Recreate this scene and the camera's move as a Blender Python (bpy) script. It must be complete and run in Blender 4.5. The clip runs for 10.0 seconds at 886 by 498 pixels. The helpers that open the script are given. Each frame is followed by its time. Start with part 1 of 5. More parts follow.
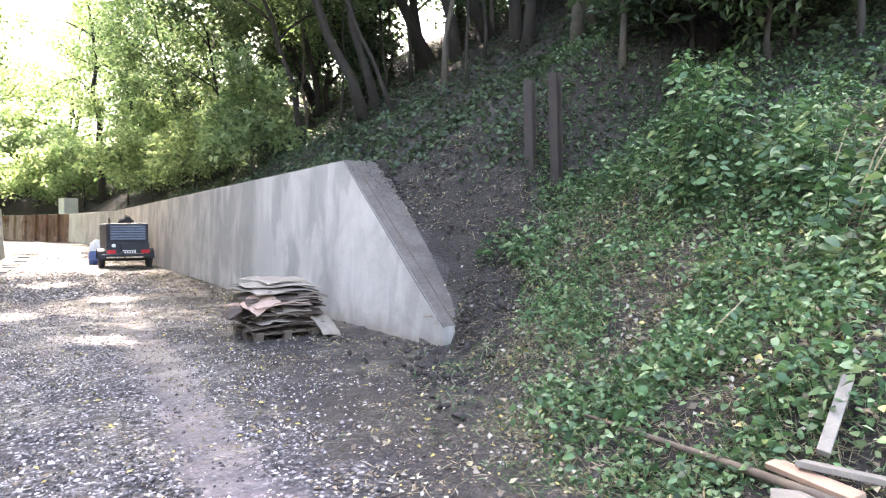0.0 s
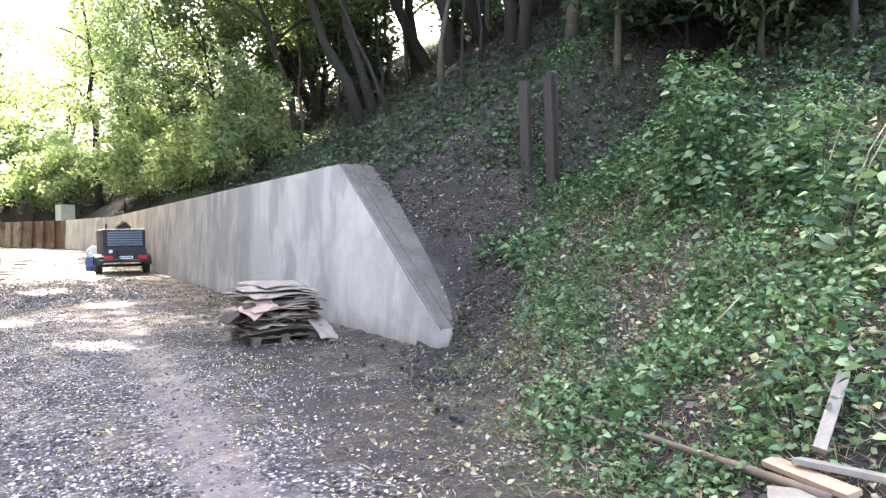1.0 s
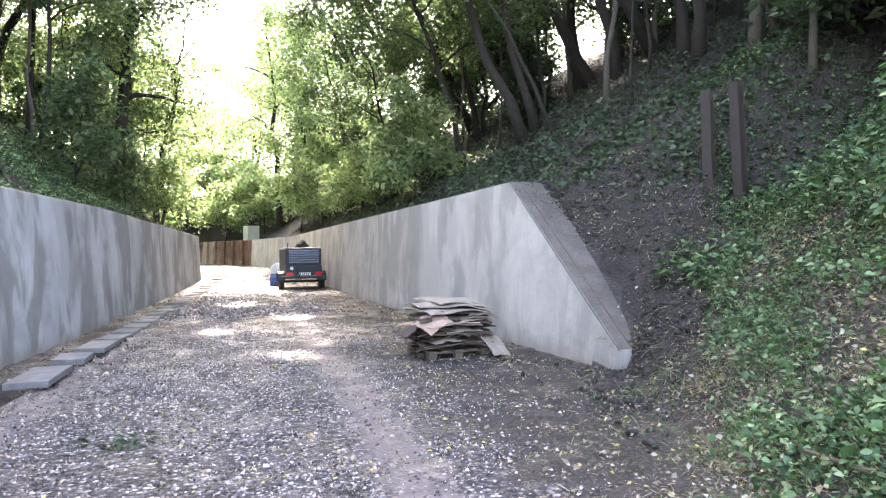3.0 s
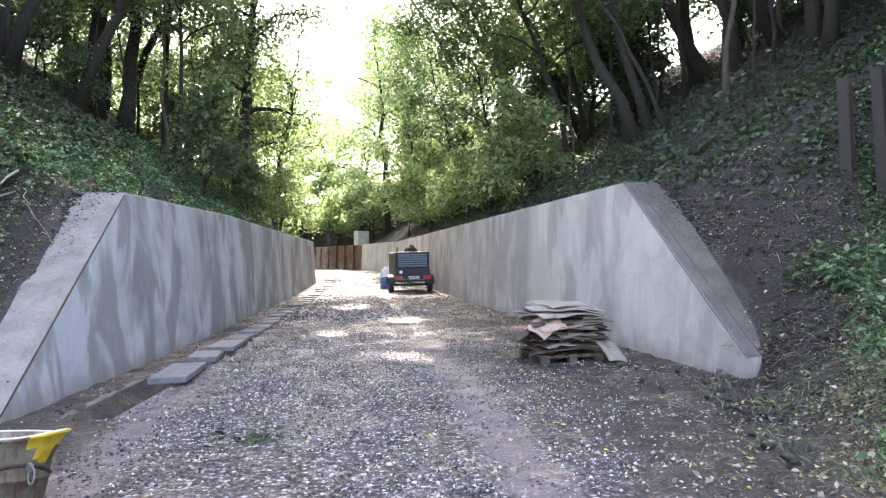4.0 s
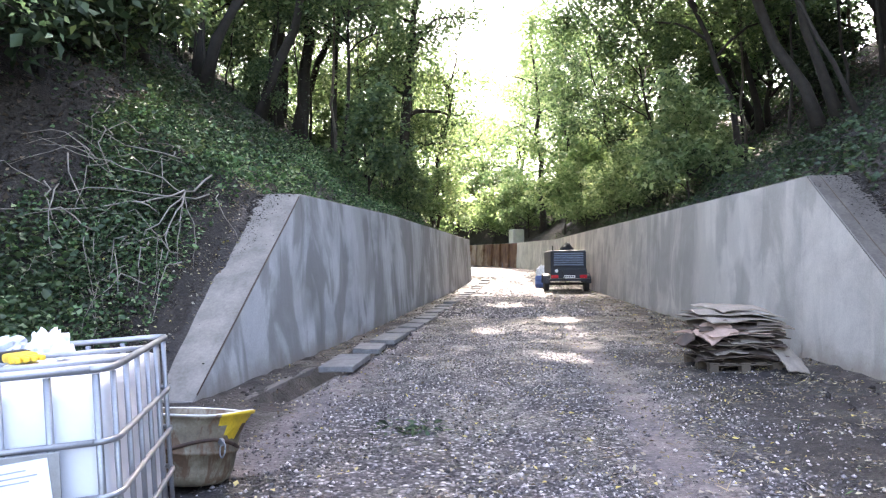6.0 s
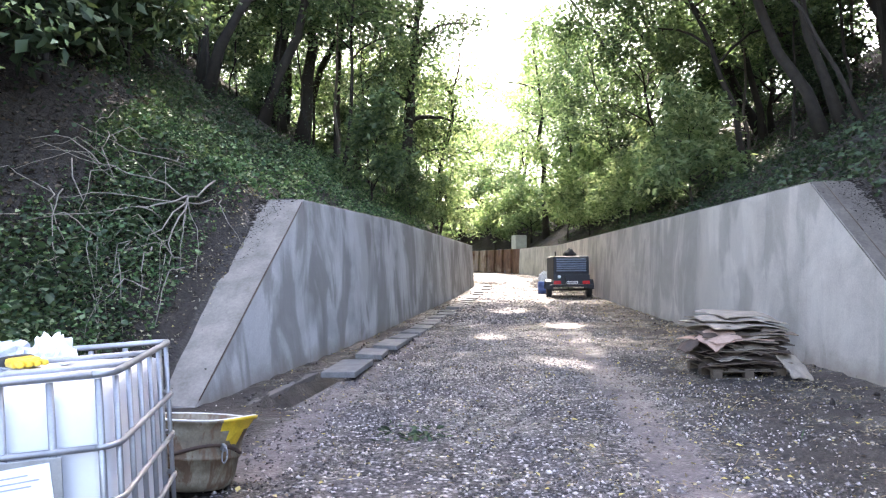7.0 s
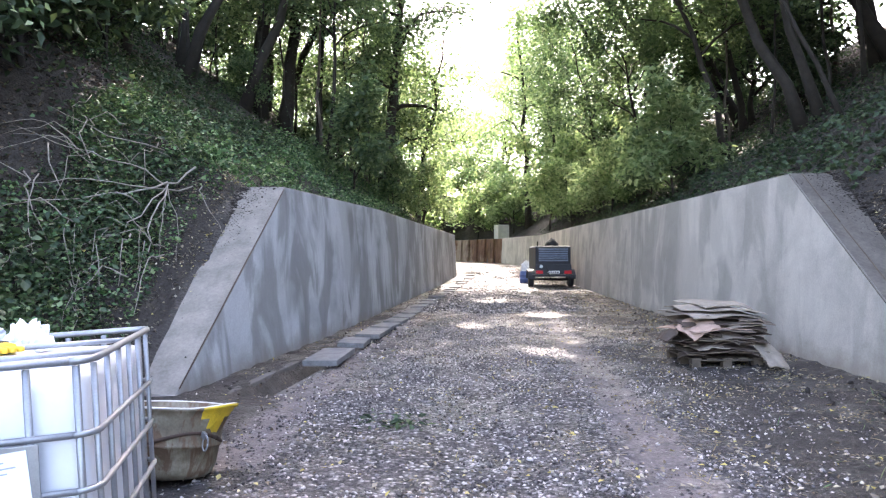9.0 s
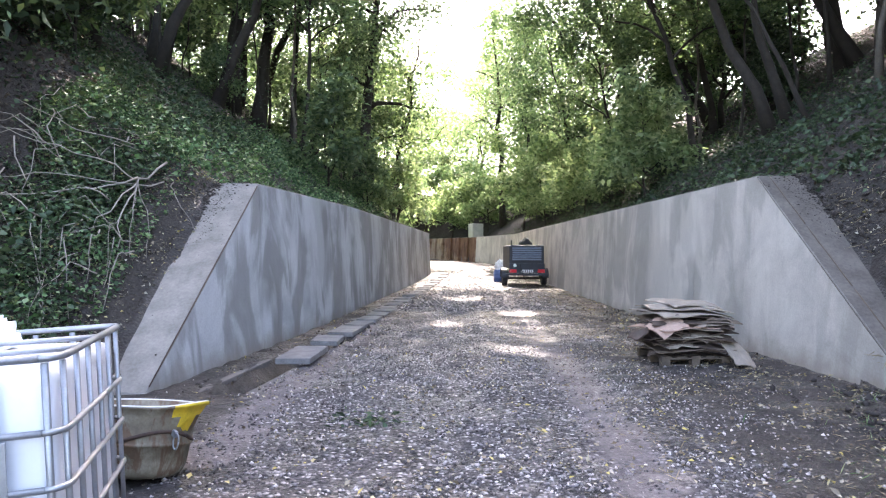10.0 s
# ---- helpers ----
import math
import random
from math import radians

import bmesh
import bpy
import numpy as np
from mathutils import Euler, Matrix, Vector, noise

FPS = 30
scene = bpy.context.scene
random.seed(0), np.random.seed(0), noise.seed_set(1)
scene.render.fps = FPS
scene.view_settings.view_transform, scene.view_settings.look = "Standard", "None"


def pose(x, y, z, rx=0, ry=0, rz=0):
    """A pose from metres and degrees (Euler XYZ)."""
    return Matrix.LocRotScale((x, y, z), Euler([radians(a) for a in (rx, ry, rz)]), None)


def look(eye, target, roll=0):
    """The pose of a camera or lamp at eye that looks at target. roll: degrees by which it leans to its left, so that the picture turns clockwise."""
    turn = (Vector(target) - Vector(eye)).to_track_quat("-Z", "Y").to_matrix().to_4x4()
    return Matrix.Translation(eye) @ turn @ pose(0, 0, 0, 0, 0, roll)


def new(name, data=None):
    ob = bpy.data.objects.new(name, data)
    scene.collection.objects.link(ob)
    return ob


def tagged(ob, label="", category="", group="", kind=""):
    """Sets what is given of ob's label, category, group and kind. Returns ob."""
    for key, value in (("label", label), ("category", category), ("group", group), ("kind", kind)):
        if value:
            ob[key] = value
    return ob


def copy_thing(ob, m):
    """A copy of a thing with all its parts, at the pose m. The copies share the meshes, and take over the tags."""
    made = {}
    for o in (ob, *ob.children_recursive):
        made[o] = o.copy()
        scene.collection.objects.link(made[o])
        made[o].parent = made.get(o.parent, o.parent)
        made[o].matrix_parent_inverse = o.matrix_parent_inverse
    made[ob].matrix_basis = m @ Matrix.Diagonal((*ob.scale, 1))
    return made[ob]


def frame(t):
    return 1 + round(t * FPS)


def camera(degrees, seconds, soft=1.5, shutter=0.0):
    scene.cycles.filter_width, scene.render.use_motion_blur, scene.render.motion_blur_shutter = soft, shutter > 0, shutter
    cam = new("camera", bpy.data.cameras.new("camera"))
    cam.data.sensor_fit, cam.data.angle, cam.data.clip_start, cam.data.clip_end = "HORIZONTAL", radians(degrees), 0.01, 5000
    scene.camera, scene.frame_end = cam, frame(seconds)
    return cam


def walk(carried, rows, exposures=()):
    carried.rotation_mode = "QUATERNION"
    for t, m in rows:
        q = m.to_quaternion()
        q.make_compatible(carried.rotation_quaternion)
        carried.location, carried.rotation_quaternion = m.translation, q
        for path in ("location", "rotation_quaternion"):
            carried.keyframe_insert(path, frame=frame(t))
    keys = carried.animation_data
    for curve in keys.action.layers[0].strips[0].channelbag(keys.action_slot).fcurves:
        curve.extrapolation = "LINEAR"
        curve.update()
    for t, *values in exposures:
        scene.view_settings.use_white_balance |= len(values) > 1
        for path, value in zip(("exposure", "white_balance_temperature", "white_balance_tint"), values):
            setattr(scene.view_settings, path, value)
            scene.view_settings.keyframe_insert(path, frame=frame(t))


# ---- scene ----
cam = camera(67.8, 10.0, soft=1.2)
PATH = [
    (0, (-0.037, -0.168, 1.634), (1.11, 1.469, 1.58), -0.3),
    (0.5, (-0.021, -0.174, 1.624), (1.132, 1.458, 1.573), -0.5),
    (1, (-0.027, -0.179, 1.621), (1.126, 1.455, 1.577), -0.8),
    (1.5, (-0.114, -0.157, 1.609), (0.967, 1.526, 1.585), -1.0),
    (2, (-0.183, -0.136, 1.63), (0.789, 1.612, 1.621), -1.3),
    (3.5, (-0.335, 0.012, 1.605), (0.276, 1.916, 1.633), -0.8),
    (4, (-0.387, 0.023, 1.604), (0.06, 1.972, 1.639), -1.1),
    (4.5, (-0.411, 0.05, 1.6), (-0.133, 2.031, 1.635), -0.6),
    (5, (-0.419, 0.069, 1.6), (-0.291, 2.064, 1.624), -0.4),
    (5.5, (-0.417, 0.055, 1.604), (-0.383, 2.055, 1.626), -0.3),
    (6, (-0.413, 0.045, 1.609), (-0.429, 2.044, 1.645), -0.5),
    (7.5, (-0.417, 0.051, 1.605), (-0.441, 2.05, 1.659), -0.4),
    (8, (-0.421, 0.062, 1.6), (-0.432, 2.061, 1.638), -0.1),
    (8.5, (-0.423, 0.058, 1.601), (-0.414, 2.058, 1.629), -0.2),
    (9, (-0.417, 0.054, 1.599), (-0.388, 2.054, 1.62), -0.1),
    (9.5, (-0.419, 0.04, 1.596), (-0.372, 2.04, 1.611), 0.1),
    (10, (-0.419, 0.031, 1.6), (-0.312, 2.028, 1.616), 0.3),
]
EXPOSURES = [(0.0, 3.93, 7500, 20), (2.0, 3.93, 7500, 20), (3.5, 3.68, 7250, 20), (4.5, 3.42, 7100, 20), (10.0, 3.40, 7050, 20)]
walk(cam, [(t, look(eye, target, roll)) for t, eye, target, roll in PATH], EXPOSURES)

# ---- world, sun, exposure ----
SUN_AZ, SUN_EL = 4.0, 48.0  # degrees to the right of +y (straight ahead), and above the horizon
world = bpy.data.worlds.new("sky")
scene.world = world
world.use_nodes = True
wn = world.node_tree
sky = wn.nodes.new("ShaderNodeTexSky")
sky.sky_type, sky.sun_disc = "NISHITA", False
sky.sun_elevation, sky.sun_rotation = radians(SUN_EL), radians(SUN_AZ)
sky.air_density, sky.dust_density = 1.2, 3.0
wn.links.new(sky.outputs["Color"], wn.nodes["Background"].inputs["Color"])
wn.nodes["Background"].inputs["Strength"].default_value = 0.15
sun = new("sun", bpy.data.lights.new("sun", "SUN"))
sun.data.energy, sun.data.angle, sun.data.color = 2.3, radians(0.6), (1.0, 0.965, 0.91)
_sd = Vector((math.sin(radians(SUN_AZ)) * math.cos(radians(SUN_EL)), math.cos(radians(SUN_AZ)) * math.cos(radians(SUN_EL)), math.sin(radians(SUN_EL))))
sun.matrix_basis = look(_sd * 60, (0, 0, 0))

RNG = np.random.default_rng(7)


# ---- mesh and material helpers ----
def mesh_from(name, verts, faces, mat, smooth=False):
    me = bpy.data.meshes.new(name)
    me.from_pydata([tuple(v) for v in verts], [], [tuple(f) for f in faces])
    if mat:
        me.materials.append(mat)
    if smooth:
        me.polygons.foreach_set("use_smooth", [True] * len(me.polygons))
    me.update()
    return me


def bulk(name, verts, faces, mat, smooth=False):
    """A mesh from arrays of vertices and of equal-sized faces."""
    me = bpy.data.meshes.new(name)
    verts, faces = np.asarray(verts, np.float32), np.asarray(faces, np.int32)
    k = faces.shape[1]
    me.vertices.add(len(verts))
    me.vertices.foreach_set("co", verts.ravel())
    me.loops.add(faces.size)
    me.loops.foreach_set("vertex_index", faces.ravel())
    me.polygons.add(len(faces))
    me.polygons.foreach_set("loop_start", np.arange(0, faces.size, k, dtype=np.int32))
    me.polygons.foreach_set("loop_total", np.full(len(faces), k, np.int32))
    if smooth:
        me.polygons.foreach_set("use_smooth", np.ones(len(faces), bool))
    if mat:
        me.materials.append(mat)
    me.update(calc_edges=True)
    return me


def part(name, bm, material, parent=None, label="", smooth=False):
    """Links a bmesh (or a mesh) as one object under parent."""
    if isinstance(bm, bmesh.types.BMesh):
        me = bpy.data.meshes.new(name)
        bmesh.ops.recalc_face_normals(bm, faces=bm.faces)
        bm.to_mesh(me)
        bm.free()
    else:
        me = bm
    if material and not me.materials:
        me.materials.append(material)
    if smooth:
        me.polygons.foreach_set("use_smooth", [True] * len(me.polygons))
    ob = new(name, me)
    if parent is not None:
        ob.parent = parent
    if label:
        tagged(ob, label)
    return ob


def box(bm, size, at=(0, 0, 0), rot=(0, 0, 0), bevel=0.0):
    """A bevelled box, its middle at the given place, added to bm."""
    m = pose(*at, *rot) @ Matrix.Diagonal((*size, 1))
    vs = bmesh.ops.create_cube(bm, size=1, matrix=m)["verts"]
    if bevel > 0:
        es = list({e for v in vs for e in v.link_edges})
        bmesh.ops.bevel(bm, geom=es, offset=bevel, segments=2, affect="EDGES", profile=0.6)
    return bm


def boxed(size, at=(0, 0, 0), rot=(0, 0, 0), bevel=0.0):
    return box(bmesh.new(), size, at, rot, bevel)


def tube(points, radii, sides=8, cap=True):
    """Vertices and faces of a tube along points, its radius at each."""
    pts = [Vector(p) for p in points]
    verts, faces = [], []
    ref = Vector((0.31, 0.17, 0.93))
    for i, p in enumerate(pts):
        d = (pts[min(i + 1, len(pts) - 1)] - pts[max(i - 1, 0)]).normalized()
        u = d.cross(ref)
        u = u.normalized() if u.length > 1e-3 else d.orthogonal().normalized()
        w = d.cross(u)
        r = radii[i] if hasattr(radii, "__len__") else radii
        for k in range(sides):
            a = 2 * math.pi * k / sides
            verts.append(p + u * (r * math.cos(a)) + w * (r * math.sin(a)))
    n = len(pts)
    for i in range(n - 1):
        for k in range(sides):
            k2 = (k + 1) % sides
            faces.append((i * sides + k, i * sides + k2, (i + 1) * sides + k2, (i + 1) * sides + k))
    if cap:
        faces.append(tuple(range(sides))[::-1])
        faces.append(tuple((n - 1) * sides + k for k in range(sides)))
    return verts, faces


def tubes(name, runs, mat, smooth=True):
    """One mesh of several tubes: runs of (points, radii, sides)."""
    verts, faces = [], []
    for pts, rad, sides in runs:
        v, f = tube(pts, rad, sides)
        o = len(verts)
        verts += v
        faces += [tuple(i + o for i in q) for q in f]
    return mesh_from(name, verts, faces, mat, smooth)


class Nodes:
    """Short hand for a material's node tree."""

    def __init__(self, name):
        self.mat = bpy.data.materials.new(name)
        self.mat.use_nodes = True
        self.t = self.mat.node_tree
        self.bsdf = self.t.nodes["Principled BSDF"]
        self.out = self.t.nodes["Material Output"]

    def add(self, kind, **props):
        n = self.t.nodes.new(kind)
        for k, v in props.items():
            n.inputs[k.replace("_", " ")].default_value = v
        return n

    def link(self, a, b):
        self.t.links.new(a, b)
        return self

    def coords(self, kind="Object", scale=(1, 1, 1), rot=(0, 0, 0)):
        tc, mp = self.add("ShaderNodeTexCoord"), self.add("ShaderNodeMapping")
        mp.inputs["Scale"].default_value = scale
        mp.inputs["Rotation"].default_value = rot
        self.link(tc.outputs[kind], mp.inputs["Vector"])
        return mp.outputs["Vector"]

    def noise(self, vec, scale, detail=5.0, rough=0.6, distort=0.0):
        n = self.add("ShaderNodeTexNoise", Scale=scale, Detail=detail, Roughness=rough, Distortion=distort)
        if vec is not None:
            self.link(vec, n.inputs["Vector"])
        return n.outputs["Fac"]

    def ramp(self, fac, *stops):
        n = self.add("ShaderNodeValToRGB")
        el = n.color_ramp.elements
        while len(el) < len(stops):
            el.new(0.5)
        for e, (p, c) in zip(el, stops):
            e.position = p
            e.color = (*c, 1) if hasattr(c, "__len__") else (c, c, c, 1)
        self.link(fac, n.inputs["Fac"])
        return n.outputs["Color"]

    def mix(self, fac, a, b, blend="MIX"):
        n = self.add("ShaderNodeMix")
        n.data_type, n.blend_type = "RGBA", blend
        for sock, v in ((n.inputs[0], fac), (n.inputs[6], a), (n.inputs[7], b)):
            if isinstance(v, bpy.types.NodeSocket):
                self.link(v, sock)
            else:
                sock.default_value = v if not hasattr(v, "__len__") else (*v, 1)[:4]
        return n.outputs[2]

    def math(self, op, a, b=0.0):
        n = self.add("ShaderNodeMath")
        n.operation = op
        for sock, v in ((n.inputs[0], a), (n.inputs[1], b)):
            if isinstance(v, bpy.types.NodeSocket):
                self.link(v, sock)
            else:
                sock.default_value = v
        return n.outputs[0]

    def bump(self, height, strength=0.5, distance=0.01):
        n = self.add("ShaderNodeBump", Strength=strength, Distance=distance)
        self.link(height, n.inputs["Height"])
        self.link(n.outputs["Normal"], self.bsdf.inputs["Normal"])
        return self

    def done(self, color=None, rough=None, metal=0.0, spec=None):
        for name, v in (("Base Color", color), ("Roughness", rough), ("Metallic", metal), ("Specular IOR Level", spec)):
            if v is None:
                continue
            if isinstance(v, bpy.types.NodeSocket):
                self.link(v, self.bsdf.inputs[name])
            else:
                self.bsdf.inputs[name].default_value = (*v, 1) if hasattr(v, "__len__") else v
        return self.mat


def plain(name, color, rough=0.6, metal=0.0, vary=0.25, scale=6.0, bump=0.15):
    """A simple surface with two scales of uneven colour and fine relief."""
    n = Nodes(name)
    v = n.coords()
    a, b = n.noise(v, scale, 6), n.noise(v, scale * 9, 4)
    f = n.math("ADD", n.math("MULTIPLY", a, 0.65), n.math("MULTIPLY", b, 0.35))
    dark = tuple(c * (1 - vary) for c in color)
    light = tuple(min(1, c * (1 + vary)) for c in color)
    n.bump(b, bump, 0.004)
    return n.done(n.ramp(f, (0.3, dark), (0.7, light)), n.math("ADD", n.math("MULTIPLY", a, 0.2), rough - 0.1), metal)


def leafy(name, stops, rough=0.45, through_light=0.35):
    """Leaves: colour by leaf, a little light let through."""
    n = Nodes(name)
    g = n.add("ShaderNodeNewGeometry")
    col = n.ramp(g.outputs["Random Per Island"], *stops)
    v = n.coords()
    col = n.mix(0.5, col, n.ramp(n.noise(v, 0.9, 4), (0.3, 0.55), (0.7, 1.25)), "MULTIPLY")
    n.done(col, rough)
    tr = n.add("ShaderNodeBsdfTranslucent")
    n.link(n.mix(1.0, col, (1.0, 1.0, 0.68), "MULTIPLY"), tr.inputs["Color"])
    ms = n.add("ShaderNodeMixShader", Fac=through_light)
    n.link(n.bsdf.outputs[0], ms.inputs[1]).link(tr.outputs[0], ms.inputs[2]).link(ms.outputs[0], n.out.inputs["Surface"])
    return n.mat
# ---- materials ----
def concrete_mat(name, base, streak_dark, wet):
    n = Nodes(name)
    v = n.coords()
    tall = n.coords(scale=(1.0, 1.0, 0.38))
    blot = n.noise(v, 0.85, 5, 0.62, 0.5)
    streaks = n.noise(tall, 0.95, 4, 0.55, 0.7)
    fine = n.noise(v, 38, 6, 0.7)
    col = n.ramp(blot, (0.30, tuple(c * 0.72 for c in base)), (0.5, base), (0.70, tuple(min(1, c * 1.25) for c in base)))
    col = n.mix(n.ramp(streaks, (0.46, 0.0), (0.52, wet * 0.7), (0.68, wet)), col, streak_dark)
    pale = n.noise(n.coords(scale=(1.0, 1.0, 0.42)), 1.0, 3, 0.5, 0.5)
    col = n.mix(n.ramp(pale, (0.52, 0.0), (0.62, 0.5)), col, tuple(min(1, c * 1.3) for c in base))
    col = n.mix(0.35, col, n.ramp(fine, (0.35, 0.7), (0.65, 1.2)), "MULTIPLY")
    oi = n.add("ShaderNodeObjectInfo")
    col = n.mix(0.35, col, n.ramp(oi.outputs["Random"], (0.0, 0.86), (1.0, 1.1)), "MULTIPLY")
    # splashed earth along the foot
    tc, sep = n.add("ShaderNodeTexCoord"), n.add("ShaderNodeSeparateXYZ")
    n.link(tc.outputs["Object"], sep.inputs[0])
    low = n.math("ADD", sep.outputs["Z"], n.math("MULTIPLY", n.noise(v, 2.2, 5), 0.7))
    col = n.mix(n.ramp(low, (0.30, 0.65), (0.62, 0.0)), col, (0.22, 0.17, 0.13))
    n.bump(n.math("ADD", n.math("MULTIPLY", fine, 0.4), n.math("MULTIPLY", blot, 2.0)), 0.35, 0.012)
    return n.done(col, n.ramp(streaks, (0.3, 0.85), (0.7, 0.62)))


CONCRETE_R = concrete_mat("pale_concrete", (0.50, 0.464, 0.418), (0.30, 0.278, 0.248), 0.75)
CONCRETE_L = concrete_mat("damp_concrete", (0.43, 0.43, 0.44), (0.20, 0.195, 0.19), 0.95)
SLAB = plain("slab_concrete", (0.145, 0.14, 0.14), 0.8, vary=0.5, scale=5, bump=0.5)
MUDDY_TOP = plain("earth_stained_concrete", (0.105, 0.09, 0.078), 0.9, vary=0.55, scale=2.5, bump=0.5)
CONCRETE_TOP = plain("muddy_concrete", (0.21, 0.19, 0.17), 0.85, vary=0.4, scale=3, bump=0.4)
EDGING = plain("muddy_edging", (0.11, 0.098, 0.094), 0.8, vary=0.4, scale=6)
POST_DARK = plain("dark_rusty_post", (0.06, 0.035, 0.025), 0.8, vary=0.45, scale=5, bump=0.4)
POST_RUST = plain("dull_rusty_beam", (0.034, 0.025, 0.02), 0.8, vary=0.45, scale=4, bump=0.4)
BARK = plain("bark", (0.032, 0.026, 0.021), 0.9, vary=0.5, scale=7, bump=0.8)
BARK_PALE = plain("grey_bark", (0.10, 0.085, 0.068), 0.85, vary=0.45, scale=7, bump=0.7)
DEAD = plain("dead_twigs", (0.25, 0.22, 0.19), 0.85, vary=0.35, scale=12)
STRAW = plain("dry_grass", (0.33, 0.27, 0.17), 0.8, vary=0.4, scale=9)
STICK = plain("stick_bark", (0.10, 0.078, 0.058), 0.85, vary=0.4, scale=14, bump=0.5)
WOOD_GREY = plain("weathered_wood", (0.17, 0.155, 0.13), 0.8, vary=0.35, scale=8)
WOOD_FRESH = plain("sawn_pine", (0.30, 0.20, 0.14), 0.7, vary=0.25, scale=8)
WOOD_DARK = plain("wet_pallet_wood", (0.10, 0.075, 0.055), 0.8, vary=0.4, scale=8)
SHEET = plain("weathered_sheet", (0.29, 0.24, 0.195), 0.8, vary=0.3, scale=5)
SHEET_MID = plain("damp_sheet", (0.145, 0.11, 0.085), 0.8, vary=0.35, scale=5)
SHEET_DARK = plain("wet_sheet", (0.07, 0.048, 0.037), 0.75, vary=0.4, scale=5)
SHEET_RED = plain("reddish_sheet", (0.42, 0.28, 0.22), 0.8, vary=0.25, scale=5)
TANK = plain("white_plastic_tank", (0.66, 0.68, 0.73), 0.35, vary=0.05, scale=3, bump=0.05)
STEEL = plain("galvanised_steel", (0.31, 0.32, 0.34), 0.45, 0.7, vary=0.2, scale=14)
PAPER = plain("paper_label", (0.78, 0.80, 0.84), 0.7, vary=0.05)
INK = plain("grey_print", (0.35, 0.37, 0.45), 0.7, vary=0.1)
def skip_mat():
    """Cement-splashed old paint with streaks of rust."""
    n = Nodes("dirty_skip_paint")
    v, tall = n.coords(), n.coords(scale=(1, 1, 0.3))
    big, fine, run = n.noise(v, 4, 5, 0.65), n.noise(v, 40, 5), n.noise(tall, 8, 6, 0.65, 0.6)
    col = n.ramp(big, (0.3, (0.09, 0.07, 0.05)), (0.5, (0.18, 0.15, 0.105)), (0.68, (0.30, 0.27, 0.21)))
    col = n.mix(n.ramp(run, (0.52, 0.0), (0.60, 0.85)), col, (0.12, 0.065, 0.035))
    col = n.mix(0.4, col, n.ramp(fine, (0.3, 0.6), (0.7, 1.2)), "MULTIPLY")
    n.bump(fine, 0.4, 0.004)
    return n.done(col, 0.78)


BUCKET = skip_mat()
YELLOW = plain("yellow_paint", (0.62, 0.42, 0.03), 0.55, vary=0.3, scale=12)
FILM = plain("plastic_film", (0.46, 0.49, 0.56), 0.25, vary=0.15, scale=7)
BODY = plain("dark_blue_grey_paint", (0.018, 0.02, 0.028), 0.6, vary=0.3, scale=4)
LOUVRE = plain("grey_louvre", (0.20, 0.23, 0.30), 0.5, vary=0.2)
TYRE = plain("tyre_rubber", (0.02, 0.02, 0.021), 0.85, vary=0.3, scale=14)
RED = plain("red_lens", (0.55, 0.02, 0.03), 0.25, vary=0.1)
WHITE = plain("white_paint", (0.75, 0.75, 0.74), 0.5, vary=0.08)
BLUE = plain("blue_plastic", (0.10, 0.16, 0.34), 0.5, vary=0.2)
STONE = plain("pale_block", (0.62, 0.60, 0.56), 0.85, vary=0.2, scale=3)
CABLE = plain("grey_rope", (0.42, 0.40, 0.36), 0.8, vary=0.2, scale=30)

LEAF_BANK = leafy("bank_leaves", ((0.0, (0.030, 0.070, 0.032)), (0.4, (0.070, 0.155, 0.064)), (0.75, (0.15, 0.27, 0.115)), (0.97, (0.29, 0.36, 0.20))), 0.45, 0.35)
LEAF_IVY = leafy("ivy_leaves", ((0.0, (0.024, 0.048, 0.025)), (0.6, (0.052, 0.092, 0.044)), (1.0, (0.11, 0.155, 0.078))), 0.55, 0.25)
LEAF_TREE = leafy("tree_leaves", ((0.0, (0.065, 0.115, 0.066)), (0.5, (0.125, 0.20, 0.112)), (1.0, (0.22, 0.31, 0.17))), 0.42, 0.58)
# paler than LEAF_TREE: sunlight put into the colour; also used for a pale sapling
LEAF_SUN = leafy("light_green_sunlit_leaves", ((0.0, (0.14, 0.225, 0.12)), (0.5, (0.26, 0.37, 0.20)), (1.0, (0.44, 0.53, 0.33))), 0.5, 0.62)
LITTER = leafy("fallen_leaves", ((0.0, (0.12, 0.085, 0.055)), (0.45, (0.25, 0.205, 0.145)), (0.8, (0.43, 0.40, 0.33)), (0.96, (0.46, 0.38, 0.12))), 0.6, 0.1)


LITTER_DARK = leafy("old_leaf_litter", ((0.0, (0.035, 0.025, 0.018)), (0.6, (0.085, 0.06, 0.04)), (1.0, (0.19, 0.145, 0.10))), 0.7, 0.05)


def rust_mat():
    """Sheet steel, brown with rust; large pale patches put sunlight into the colour."""
    n = Nodes("rusty_steel")
    v = n.coords()
    big, fine = n.noise(v, 0.45, 4, 0.6), n.noise(n.coords(scale=(1, 1, 0.25)), 5, 6)
    rust = n.ramp(fine, (0.3, (0.09, 0.042, 0.028)), (0.7, (0.26, 0.135, 0.085)))
    col = n.mix(n.ramp(big, (0.46, 0.0), (0.56, 0.8)), rust, n.ramp(fine, (0.3, (0.30, 0.19, 0.14)), (0.7, (0.55, 0.44, 0.36))))
    n.bump(fine, 0.4, 0.006)
    return n.done(col, 0.8)


RUST = rust_mat()


